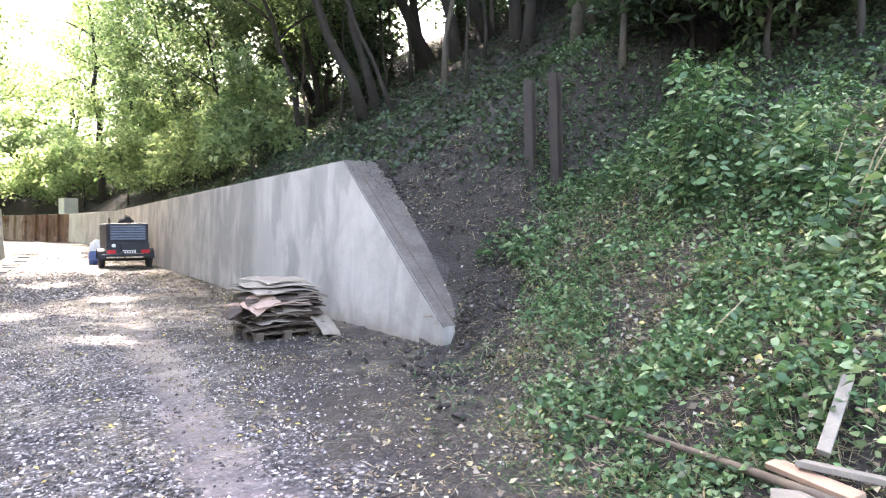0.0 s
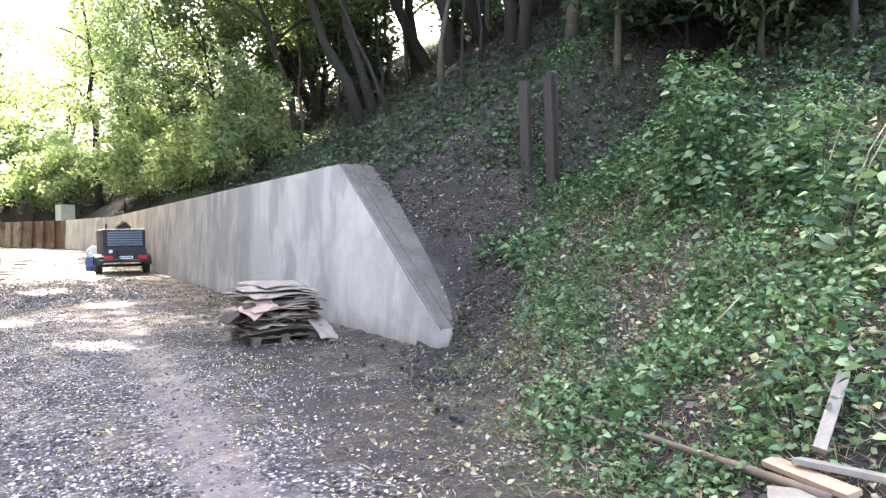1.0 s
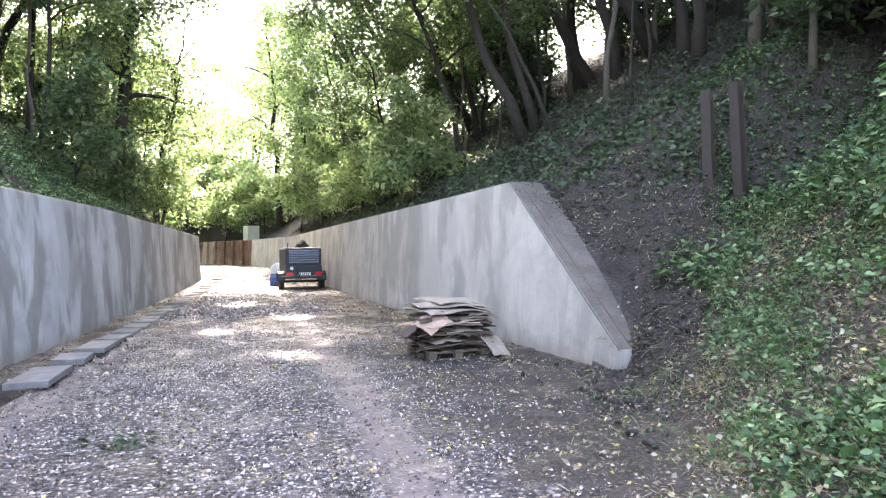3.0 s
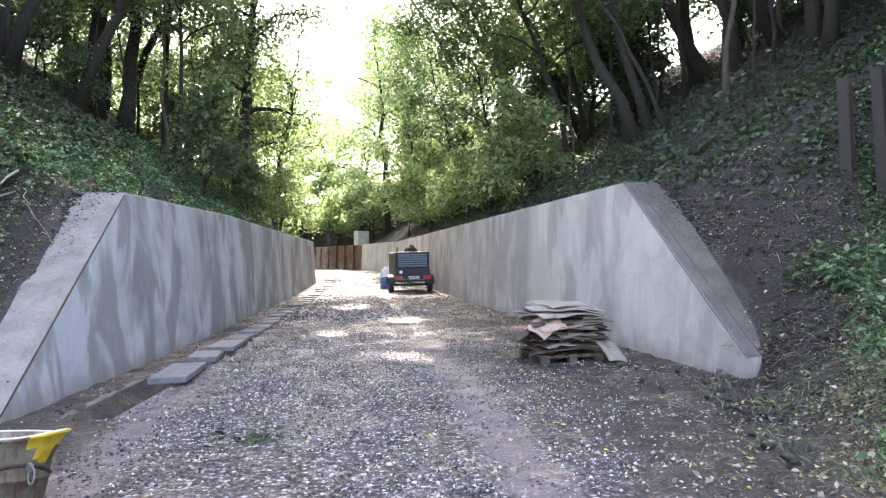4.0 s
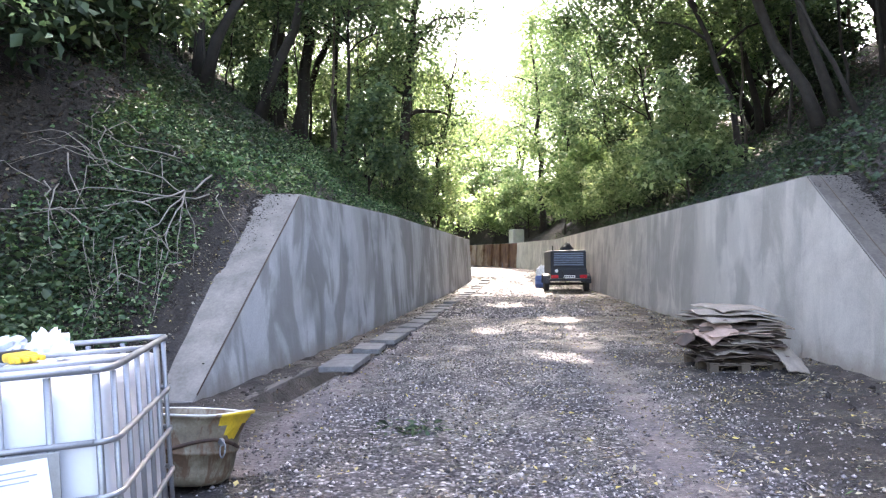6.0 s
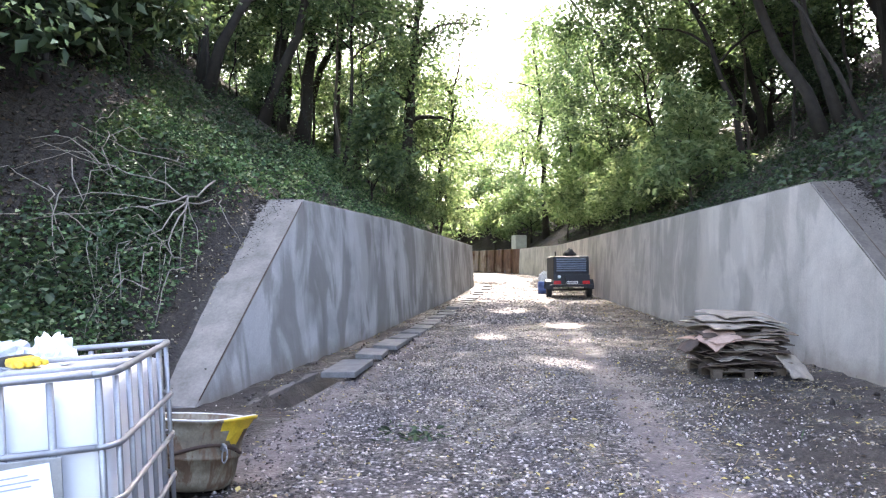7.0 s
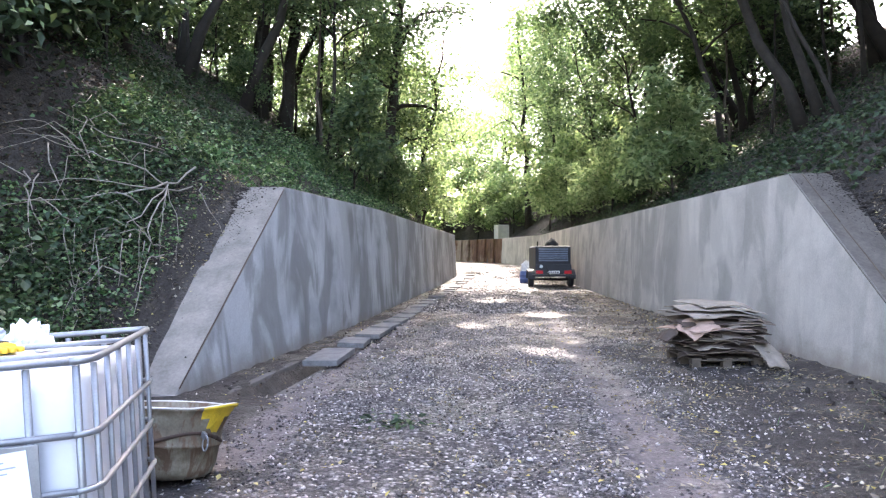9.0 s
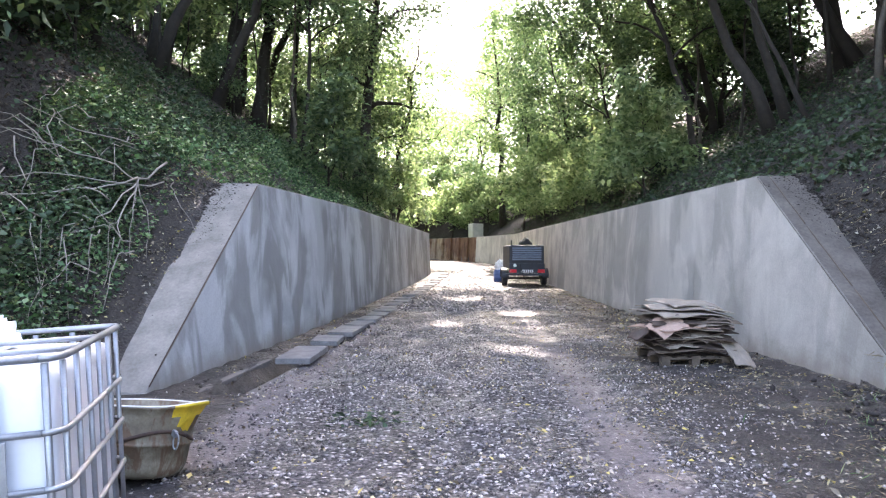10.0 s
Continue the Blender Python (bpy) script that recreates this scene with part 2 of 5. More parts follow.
def gravel_stone_mat():
    n = Nodes("gravel_stones")
    g = n.add("ShaderNodeNewGeometry")
    col = n.ramp(g.outputs["Random Per Island"], (0.0, (0.03, 0.026, 0.028)), (0.45, (0.095, 0.084, 0.088)), (0.75, (0.27, 0.245, 0.248)), (0.93, (0.52, 0.475, 0.465)), (1.0, (0.62, 0.575, 0.55)))
    f = n.noise(n.coords(), 90, 3)
    n.bump(f, 0.3, 0.003)
    return n.done(n.mix(0.4, col, n.ramp(f, (0.3, 0.6), (0.7, 1.3)), "MULTIPLY"), 0.5)


GRAVEL_STONE = gravel_stone_mat()


def ground_mat():
    """Gravel on the road, mud along its edges, dark soil on the banks."""
    n = Nodes("ground")
    v = n.coords()
    mud, soil = n.add("ShaderNodeAttribute"), n.add("ShaderNodeAttribute")
    mud.attribute_name, soil.attribute_name = "mud", "soil"
    vor = n.add("ShaderNodeTexVoronoi", Scale=26.0)
    n.link(v, vor.inputs["Vector"])
    vor2 = n.add("ShaderNodeTexVoronoi", Scale=58.0)
    n.link(v, vor2.inputs["Vector"])
    big, mid, fine = n.noise(v, 0.55, 5), n.noise(v, 4.5, 6, 0.65), n.noise(v, 34, 6, 0.7)
    sepc = n.add("ShaderNodeSeparateColor")
    n.link(vor.outputs["Color"], sepc.inputs[0])
    peb = n.ramp(sepc.outputs[0], (0.0, (0.018, 0.016, 0.018)), (0.5, (0.085, 0.074, 0.080)), (0.85, (0.27, 0.245, 0.25)), (1.0, (0.66, 0.62, 0.61)))
    gap = n.ramp(vor.outputs["Distance"], (0.25, 1.0), (0.72, 0.18))
    gravel = n.mix(1.0, peb, gap, "MULTIPLY")
    gravel = n.mix(n.ramp(big, (0.42, 0.0), (0.68, 0.5)), gravel, n.ramp(mid, (0.3, (0.05, 0.044, 0.05)), (0.7, (0.135, 0.12, 0.13))))
    mudc = n.ramp(n.math("ADD", n.math("MULTIPLY", mid, 0.6), n.math("MULTIPLY", fine, 0.4)), (0.33, (0.012, 0.010, 0.010)), (0.55, (0.034, 0.028, 0.026)), (0.75, (0.092, 0.077, 0.072)))
    soilc = n.ramp(n.math("ADD", n.math("MULTIPLY", mid, 0.5), n.math("MULTIPLY", fine, 0.5)), (0.35, (0.014, 0.012, 0.010)), (0.55, (0.034, 0.027, 0.023)), (0.75, (0.08, 0.064, 0.052)))
    edge = n.math("ADD", mud.outputs["Fac"], n.math("MULTIPLY", n.math("SUBTRACT", mid, 0.5), 1.3))
    col = n.mix(n.ramp(edge, (0.35, 0.0), (0.65, 1.0)), gravel, mudc)
    rut = n.add("ShaderNodeAttribute")
    rut.attribute_name = "rut"
    press = n.ramp(n.math("ADD", rut.outputs["Fac"], n.math("MULTIPLY", n.math("SUBTRACT", mid, 0.5), 1.2)), (0.4, 0.0), (0.75, 0.8))
    col = n.mix(press, col, n.ramp(n.math("ADD", n.math("MULTIPLY", mid, 0.5), n.math("MULTIPLY", fine, 0.5)), (0.35, (0.07, 0.058, 0.062)), (0.65, (0.185, 0.158, 0.162))))
    edge2 = n.math("ADD", soil.outputs["Fac"], n.math("MULTIPLY", n.math("SUBTRACT", mid, 0.5), 0.8))
    col = n.mix(n.ramp(edge2, (0.4, 0.0), (0.6, 1.0)), col, soilc)
    hgt = n.math("ADD", n.math("MULTIPLY", vor.outputs["Distance"], -0.8), n.math("ADD", n.math("MULTIPLY", fine, 0.7), n.math("MULTIPLY", mid, 1.5)))
    hgt = n.math("MULTIPLY", hgt, n.math("SUBTRACT", 1.0, n.math("MULTIPLY", press, 0.7)))
    n.bump(hgt, 0.9, 0.03)
    damp = n.ramp(n.noise(v, 0.8, 6, 0.6, 0.6), (0.40, 0.34), (0.52, 0.62), (0.65, 0.82))
    return n.done(col, n.mix(n.ramp(edge2, (0.4, 0.0), (0.6, 1.0)), damp, (0.9, 0.9, 0.9)))


GROUND = ground_mat()
# ---- the lie of the land ----
ROAD_Y = np.array([-60, 14, 28, 36, 45, 55, 80, 200, 900.0])
ROAD_Z = np.array([0, 0, 0.25, 0.5, 0.94, 1.2, 1.6, 2.5, 3.0])
LEFT_Y = np.array([-900, 7.5, 36, 39, 42, 900.0])
LEFT_X = np.array([-3.35, -3.35, 0.87, 0.2, -6.0, -900])
RIGHT_Y = np.array([-900, 7.3, 42, 49, 55, 60, 63, 70, 900.0])
RIGHT_X = np.array([5.187, 5.187, 6.23, 4.6, 1.5, -5.0, -14, -60, -900])
BANK_R_Y = np.array([-900, -3, 1.5, 3.2, 4.5, 6, 7.0, 7.4, 8.2, 9.2, 10.85])
BANK_R_X = np.array([2.3, 2.3, 2.7, 3.3, 4.0, 4.6, 5.2, 5.50, 5.68, 5.90, 6.2])
BANK_L_Y = np.array([-900, 4, 7, 8.2, 9.5, 11.3, 12.4])
BANK_L_X = np.array([-3.5, -3.6, -3.85, -3.86, -3.82, -3.70, -3.6])
R_END, L_END = 10.85, 11.3  # where the walls' sloped ends reach their full height
RUT_Y, RUT_X = np.array([-5, 4, 10, 17.5, 30, 45.0]), np.array([1.0, 1.25, 1.9, 2.6, 3.5, 3.8])
WALL_TOP, THICK = 2.93, 0.95


def smin(a, b, k=0.5):
    h = np.clip(0.5 + 0.5 * (b - a) / k, 0, 1)
    return b * (1 - h) + a * h - k * h * (1 - h)


def hill(d, slope, top):
    """Height over the wall's foot at d metres behind its back."""
    d = np.maximum(d, 0)
    return WALL_TOP - 0.15 + smin(slope * d, top + 0.05 * d, 3.0)


def bumps(x, y):
    return (np.sin(1.3 * x + 0.7 * y) * np.sin(0.9 * y - 0.5 * x + 1.7) * 0.5 + np.sin(2.9 * x - 1.9 * y + 0.4) * np.sin(2.3 * y + 1.1 * x) * 0.3
            + np.sin(6.1 * x + 4.7 * y) * np.sin(5.3 * y - 3.9 * x + 2.0) * 0.2)


def ground_z(x, y):
    """Height of the ground (arrays or numbers)."""
    x, y = np.asarray(x, float), np.asarray(y, float)
    base = np.interp(y, ROAD_Y, ROAD_Z)
    xr, xl = np.interp(y, RIGHT_Y, RIGHT_X), np.interp(y, LEFT_Y, LEFT_X)
    dr, dl = x - xr, xl - x
    road = base + 0.018 * bumps(x, y) - 0.035 * np.exp(-((x - np.interp(y, RUT_Y, RUT_X)) / 0.33) ** 2) - 0.03 * np.exp(-((x - (0.5 * (xl + xr) - 0.9)) / 0.35) ** 2)
    gut = np.clip(1 - np.abs(-dl - 0.8) / 0.3, 0, 1) * np.clip((y - 7.7) / 0.4, 0, 1) * np.clip((14.5 - y) / 0.4, 0, 1)
    road = road - 0.30 * np.minimum(gut * 2.0, 1)
    # right bank and hill
    hr = hill(dr - THICK, 0.70, 10.0) * np.interp(y, [-14, -5, 46, 62], [0.25, 1.0, 1.0, 0.5]) + 0.22 * bumps(x * 0.7, y * 0.7)
    steep = np.interp(y, [0, 3, 6.5, 8.0, 9.2, 10.85], [0.62, 0.66, 0.85, 1.4, 1.3, 0.9])
    foot = x - np.interp(y, BANK_R_Y, BANK_R_X)
    cap = np.interp(y, [7.0, 7.35, 10.85], [0.0, 0.22, 2.86])
    br = smin(cap + steep * np.maximum(foot, 0) + 0.10 * bumps(x * 1.3, y * 1.3) * np.clip(foot, 0, 1), hr, 0.6)
    br = br + 0.34 * np.exp(-((x - 5.65) / 0.42) ** 2 - ((y - 6.98) / 0.42) ** 2)
    zr = np.where(y > R_END, np.where(dr > 0.45, hr, 0), np.where(foot > -0.3 * (y > 7.4), np.maximum(br, 0), 0))
    # left bank and hill
    hl = hill(dl - THICK, 0.72, 11.5) * np.interp(y, [-6, 5], [0.2, 1.0]) + 0.2 * bumps(x * 0.7 + 3, y * 0.7)
    footl = np.interp(y, BANK_L_Y, BANK_L_X) - x
    steepl = np.interp(y, [0, 5, 8.5, 11, 12.4], [0.75, 0.8, 0.9, 0.9, 0.8])
    capl = np.interp(y, [7.4, 7.75, 11.3], [0.0, 0.05, 2.70])
    bl = smin(capl + steepl * np.maximum(footl, 0) + 0.10 * bumps(x * 1.1, y * 1.3) * np.clip(footl, 0, 1), hl, 0.6)
    zl = np.where(y > L_END, np.where(dl > 0.45, hl, 0), np.where(footl > -0.3 * (y > 7.8), np.maximum(bl, 0), 0))
    behind_r = (dr > 0.45) & (y > R_END) | (y > 63)
    behind_l = (dl > 0.45) & (y > L_END)
    return np.where(behind_r | (foot > -0.3 * (y > 7.4)) & (y <= R_END), np.maximum(road, zr), np.where(behind_l | (footl > -0.3 * (y > 7.8)) & (y <= L_END), np.maximum(road, zl), road))


def zat(x, y):
    return float(ground_z(x, y))


# ---- ground ----
def spaced(lo, hi, fine, a, b, grow=1.16):
    """Coordinates at a fine step from a to b, and ever wider ones beyond."""
    mid = list(np.arange(a, b + fine / 2, fine))
    step, up = fine, [mid[-1]]
    while up[-1] < hi:
        step = min(step * grow, 40)
        up.append(up[-1] + step)
    step, dn = fine, [mid[0]]
    while dn[-1] > lo:
        step = min(step * grow, 40)
        dn.append(dn[-1] - step)
    return np.array(dn[:0:-1] + mid + up[1:])


gx = spaced(-700, 700, 0.15, -8.0, 11.0, 1.12)
gy = spaced(-300, 900, 0.15, 0.0, 14.0, 1.12)
gy = np.concatenate([gy[gy < 14.1], np.arange(14.3, 44, 0.24), np.arange(44.2, 64, 0.42), spaced(63.9, 900, 0.42, 64.0, 65.0, 1.2)[1:]])
gy = np.unique(np.round(gy, 3))
GX, GY = np.meshgrid(gx, gy)
GZ = ground_z(GX, GY)
rough = np.array([noise.noise((x * 3.1, y * 3.1, 0)) * 0.5 + noise.noise((x * 9.0, y * 9.0, 3)) * 0.25 for x, y in zip(GX.ravel(), GY.ravel())]).reshape(GX.shape)
foot_r = GX - np.interp(GY, BANK_R_Y, BANK_R_X)
soil_r = np.where(GY > R_END, GX - np.interp(GY, RIGHT_Y, RIGHT_X) > 0.3, foot_r > 0.15)
soil_l = np.where(GY > L_END, np.interp(GY, LEFT_Y, LEFT_X) - GX > 0.3, np.interp(GY, BANK_L_Y, BANK_L_X) - GX > 0.1)
SOIL = (soil_r | soil_l).astype(float)
to_r = np.interp(GY, RIGHT_Y, RIGHT_X) - GX
to_l = GX - np.interp(GY, LEFT_Y, LEFT_X)
MUD = np.clip(1.4 - to_r / 3.4, 0, 1) * (GY > 4) + np.clip(1.3 - to_l / 2.0, 0, 1) + np.clip(1.4 + foot_r / 1.5, 0, 1) * (GY < 10)
MUD = np.clip(MUD, 0, 1)
by_wall = np.exp(-((GX - np.interp(GY, BANK_L_Y, BANK_L_X)) / 0.5) ** 2) * (GY > 7) * (GY < 12.5) + np.exp(-(foot_r / 0.5) ** 2) * (GY > 7) * (GY < 12)
GZ = GZ + rough * (0.034 + 0.08 * SOIL + 0.055 * MUD) * (1 - 0.75 * np.minimum(by_wall, 1))
ny, nx = GX.shape
idx = np.arange(nx * ny).reshape(ny, nx)
quads = np.stack([idx[:-1, :-1], idx[:-1, 1:], idx[1:, 1:], idx[1:, :-1]], -1).reshape(-1, 4)
gme = bulk("ground", np.stack([GX, GY, GZ], -1).reshape(-1, 3), quads, GROUND, True)
RUT = np.exp(-((GX - np.interp(GY, RUT_Y, RUT_X)) / 0.36) ** 2) * (GY > 3) + 0.9 * np.exp(-((GX - np.interp(GY, [5, 11, 16], [-2.0, -1.7, -1.0])) / 0.38) ** 2) * (GY > 5) * (GY < 16)
for aname, arr in (("mud", MUD), ("soil", SOIL), ("rut", RUT)):
    att = gme.attributes.new(aname, "FLOAT", "POINT")
    att.data.foreach_set("value", arr.ravel().astype(np.float32))
ground = tagged(new("ground", gme), "gravel track with muddy edges between dark wooded earth banks", "ground", kind="structure")


# ---- retaining walls: panels with chamfered joints, sloped ends ----
def panel_mesh(name, p0, p1, side, z0, z1, h0, h1, mat, top_mat=None, batter=0.05, thick=THICK, gap=0.004, thin=THICK):
    """A stretch of wall from p0 to p1 (plan), face towards the road; side +1: it stands to the right of its line.
    z0, z1: foot; h0, h1: top, at either end."""
    a, b = Vector((*p0, 0)), Vector((*p1, 0))
    d = (b - a).normalized()
    nrm = Vector((d.y, -d.x, 0)) * side
    a, b = a + d * gap, b - d * gap
    steps = 6
    verts, faces = [], []
    c = 0.012
    for k in range(steps + 1):
        s = k / steps
        p = a.lerp(b, s)
        foot, top = z0 + (z1 - z0) * s, h0 + (h1 - h0) * s
        inset = c if k in (0, steps) else 0.0
        hgt = max(top - foot, 0.02)
        for off, z in ((inset, foot - 0.35), (inset + batter * hgt * 0.5, foot + hgt * 0.5), (inset + batter * hgt, top - 0.02),
                       (batter * hgt + 0.02 + inset, top), (thin + (thick - thin) * s, top + 0.01), (thin + (thick - thin) * s, foot - 0.35)):
            w = 0.006 * noise.noise((p.x * 0.9, p.y * 0.9, z * 1.1))
            verts.append(p + nrm * (off + w) + Vector((0, 0, z)))
    m = 6
    for k in range(steps):
        for j in range(m - 1):
            q = (k * m + j, (k + 1) * m + j, (k + 1) * m + j + 1, k * m + j + 1)
            faces.append(q if side > 0 else q[::-1])
    e0, e1 = tuple(range(m)), tuple(steps * m + j for j in range(m))
    faces.append(e0 if side > 0 else e0[::-1])
    faces.append(e1[::-1] if side > 0 else e1)
    me = mesh_from(name, verts, faces, mat)
    me.materials.append(top_mat or CONCRETE_TOP)
    for i, p in enumerate(me.polygons):
        if i < steps * (m - 1) and i % (m - 1) in (2, 3):
            p.material_index = 1
    return me


def wall_run(owner, pts, tops, side, mat, length=2.4, fold=0.0, top_mat=None, thin=THICK):
    """Panels along a line of plan points; tops gives the top's height at each point."""
    for i in range(len(pts) - 1):
        a, b = np.array(pts[i]), np.array(pts[i + 1])
        dist = np.linalg.norm(b - a)
        cnt = max(1, round(dist / length))
        for k in range(cnt):
            s0, s1 = k / cnt, (k + 1) / cnt
            p, q = a + (b - a) * s0, a + (b - a) * s1
            if fold:
                nn = np.array([(b - a)[1], -(b - a)[0]]) / dist * side * fold * (k % 2)
                p, q = p + nn, q + nn
            h0, h1 = tops[i] + (tops[i + 1] - tops[i]) * s0, tops[i] + (tops[i + 1] - tops[i]) * s1
            z0, z1 = np.interp(p[1], ROAD_Y, ROAD_Z), np.interp(q[1], ROAD_Y, ROAD_Z)
            part("panel", panel_mesh("panel", tuple(p), tuple(q), side, float(z0), float(z1), float(h0), float(h1), mat, top_mat, thin=thin), None, owner)


wall_right = tagged(new("wall_right"), "long pale grey concrete retaining wall with a sloped end", "retaining wall", kind="structure")
wall_run(wall_right, [(5.187, 7.32), (5.293, R_END)], [0.30, 2.95], 1, CONCRETE_R, 5, top_mat=MUDDY_TOP, thin=0.46)
wall_run(wall_right, [(5.293, R_END), (6.23, 42)], [2.95, 2.92], 1, CONCRETE_R)
wall_run(wall_right, [(6.23, 42), (4.6, 49)], [2.92, 2.9], 1, CONCRETE_R)
wall_left = tagged(new("wall_left"), "grey concrete retaining wall with damp streaks and sloped end", "retaining wall", kind="structure")
wall_run(wall_left, [(-3.34, 7.62), (-2.793, L_END)], [0.02, 2.78], -1, CONCRETE_L, 8)
wall_run(wall_left, [(-2.793, L_END), (-1.816, 17.9), (0.87, 36)], [2.78, 2.88, 2.75], -1, CONCRETE_L)
wall_run(wall_left, [(0.87, 36), (0.2, 39), (-6, 42)], [2.75, 2.75, 2.75], -1, CONCRETE_L)


def slope_seam(owner, a, b, off, side, r, mat, name, label, breaks=1):
    """A seam or lath along a sloped wall end, off metres in from the face's edge."""
    a, b = Vector(a), Vector(b)
    d = Vector((b.x - a.x, b.y - a.y, 0)).normalized()
    nrm = Vector((d.y, -d.x, 0)) * side
    for k in range(breaks):
        s0, s1 = (k + 0.02) / breaks, (k + 0.98) / breaks
        pts = []
        for q in np.linspace(s0, s1, 8):
            p = a.lerp(b, q)
            pts.append(p + nrm * (0.05 * p.z + off + 0.008 * noise.noise((q * 9, off * 7, 2))) + Vector((0, 0, 0.003)))
        part(name, tubes(name, [(pts, r, 6)], mat), None, owner, label)


slope_seam(wall_left, (-3.34, 7.62, 0.02), (-2.793, L_END, 2.78), 0.010, -1, 0.009, POST_DARK, "edge_seam", "dark seam along the sloped edge")
slope_seam(wall_right, (5.187, 7.32, 0.30), (5.293, R_END, 2.95), 0.012, 1, 0.009, CONCRETE_TOP, "edge_seam", "ragged edge of the sloped end")
slope_seam(wall_right, (5.187, 7.32, 0.30), (5.293, R_END, 2.95), 0.22, 1, 0.012, WOOD_DARK, "formwork_lath", "muddy lath left on the sloped end", 3)
wall_far = tagged(new("wall_far"), "old rusty brown sheet wall round the bend", "retaining wall", kind="structure")
wall_run(wall_far, [(4.62, 49.05), (1.5, 55), (-5, 60), (-14, 63)], [2.9, 2.9, 2.95, 3.0], 1, RUST, 0.62, 0.14)


# ---- leaves, stones and other scattered stuff ----
def unit(v):
    return v / np.maximum(np.linalg.norm(v, axis=-1, keepdims=True), 1e-6)


def leaf_mesh(name, at, size, aim, mat, wide=0.6, up=(0, 0, 1), loose=0.7, fold=0.18, rng=RNG, fine=False):
    """Folded pointed leaves: each from its place along its aim, its face turned roughly up."""
    n = len(at)
    aim = unit(aim)
    face = unit(np.array(up) + loose * rng.normal(size=(n, 3)))
    side = unit(np.cross(aim, face))
    face = np.cross(side, aim)
    ln = size[:, None]
    w = ln * (wide * rng.uniform(0.65, 1.25, (n, 1))) * 0.5
    if fine:
        # a rounder leaf: midrib of four points, two on either edge
        c1, c2 = at + aim * ln * 0.32, at + aim * ln * 0.68
        curl = face * ln * 0.10
        rows = [at, c1 - side * w * 0.95 + face * w * fold * 2, c1 + curl * 0.4, c1 + side * w * 0.95 + face * w * fold * 2,
                c2 - side * w * 0.72 + face * w * fold - curl * 0.3, c2 + curl * 0.2, c2 + side * w * 0.72 + face * w * fold - curl * 0.3, at + aim * ln - curl]
        v = np.stack(rows, 1).reshape(-1, 3)
        o = np.arange(n)[:, None] * 8
        tri = [(0, 1, 2), (0, 2, 3), (1, 4, 5), (1, 5, 2), (2, 5, 6), (2, 6, 3), (4, 7, 5), (5, 7, 6)]
        return bulk(name, v, np.concatenate([o + np.array(t) for t in tri], 1).reshape(-1, 3), mat, True)
    mid = at + aim * ln * 0.42
    lift = face * (w * 2 * fold)
    v = np.stack([at, mid - side * w + lift, at + aim * ln - face * ln * 0.08, mid + side * w + lift], 1).reshape(-1, 3)
    o = np.arange(n)[:, None] * 4
    f = np.concatenate([o + [0, 1, 2], o + [0, 2, 3]], 1).reshape(-1, 3)
    return bulk(name, v, f, mat)


def stuff(name, me, label, category):
    return tagged(new(name, me), label, category, kind="stuff")


def patchy(x, y, scale, seed=0.0):
    return np.array([noise.noise((a * scale, b * scale, seed)) for a, b in zip(x, y)])


def cover(name, count, area, keep, mat, size, height, label, category, droop=0.2, wide=0.65, loose=0.8, spread=1.0, fine=False):
    """Low leaves over the ground: area (x0, x1, y0, y1), keep(x, y) the odds from 0 to 1."""
    x, y = RNG.uniform(area[0], area[1], count), RNG.uniform(area[2], area[3], count)
    ok = RNG.uniform(size=count) < keep(x, y)
    x, y = x[ok], y[ok]
    n = len(x)
    tuft = 0.35 + 0.9 * np.clip(patchy(x, y, 1.1, 5.0) + 0.35, 0, 1)
    z = ground_z(x, y) + height * tuft * RNG.beta(1.3, 1.6, n)
    aim = RNG.normal(size=(n, 3)) * (spread, spread, 0.45) + (0, 0, -droop)
    s = size[0] + (size[1] - size[0]) * RNG.beta(1.2, 2.2, n)
    return stuff(name, leaf_mesh(name, np.stack([x, y, z], 1), s, aim, mat, wide, loose=loose, fine=fine), label, category)


def right_depth(x, y):
    return x - np.interp(y, RIGHT_Y, RIGHT_X)


def left_depth(x, y):
    return np.interp(y, LEFT_Y, LEFT_X) - x


def near_bank(x, y):
    foot = x - np.interp(y, BANK_R_Y, BANK_R_X)
    weeds = np.clip((5.35 + 1.0 * (x - 4.7) - y) / 0.5, 0, 1)
    thin = np.clip(0.68 + 1.9 * patchy(x, y, 1.25, 2.0) + 0.8 * patchy(x, y, 3.1, 6.0) + 0.22 * np.clip(foot - 1.2, 0, 2), 0.10, 1)
    bare = (1 - 0.93 * np.exp(-(((x - 6.55) / 0.55) ** 2 + ((y - 5.35) / 0.45) ** 2))) * (1 - 0.9 * np.exp(-(((x - 3.3) / 0.35) ** 2 + ((y - 1.25) / 0.35) ** 2)))
    return np.clip((foot + 0.25) / 0.55, 0, 1) * weeds * thin * bare * np.where(x > 7.5, 0.25, 1.0)


def bare_spot(x, y):
    """What is left of the plants at the scraped patch on the bank."""
    return 1 - 0.95 * np.exp(-(((x - 6.6) / 0.6) ** 2 + ((y - 5.3) / 0.5) ** 2))


def bank_floor(x, y):
    """Where dead stuff lies between the bank's plants."""
    foot = x - np.interp(y, BANK_R_Y, BANK_R_X)
    return np.clip((foot + 0.35) / 0.4, 0, 1) * np.clip((5.6 + 1.0 * (x - 4.7) - y) / 0.5, 0, 1) * np.clip(0.75 + patchy(x, y, 1.7, 15.0), 0.2, 1) * (x < 7.6)


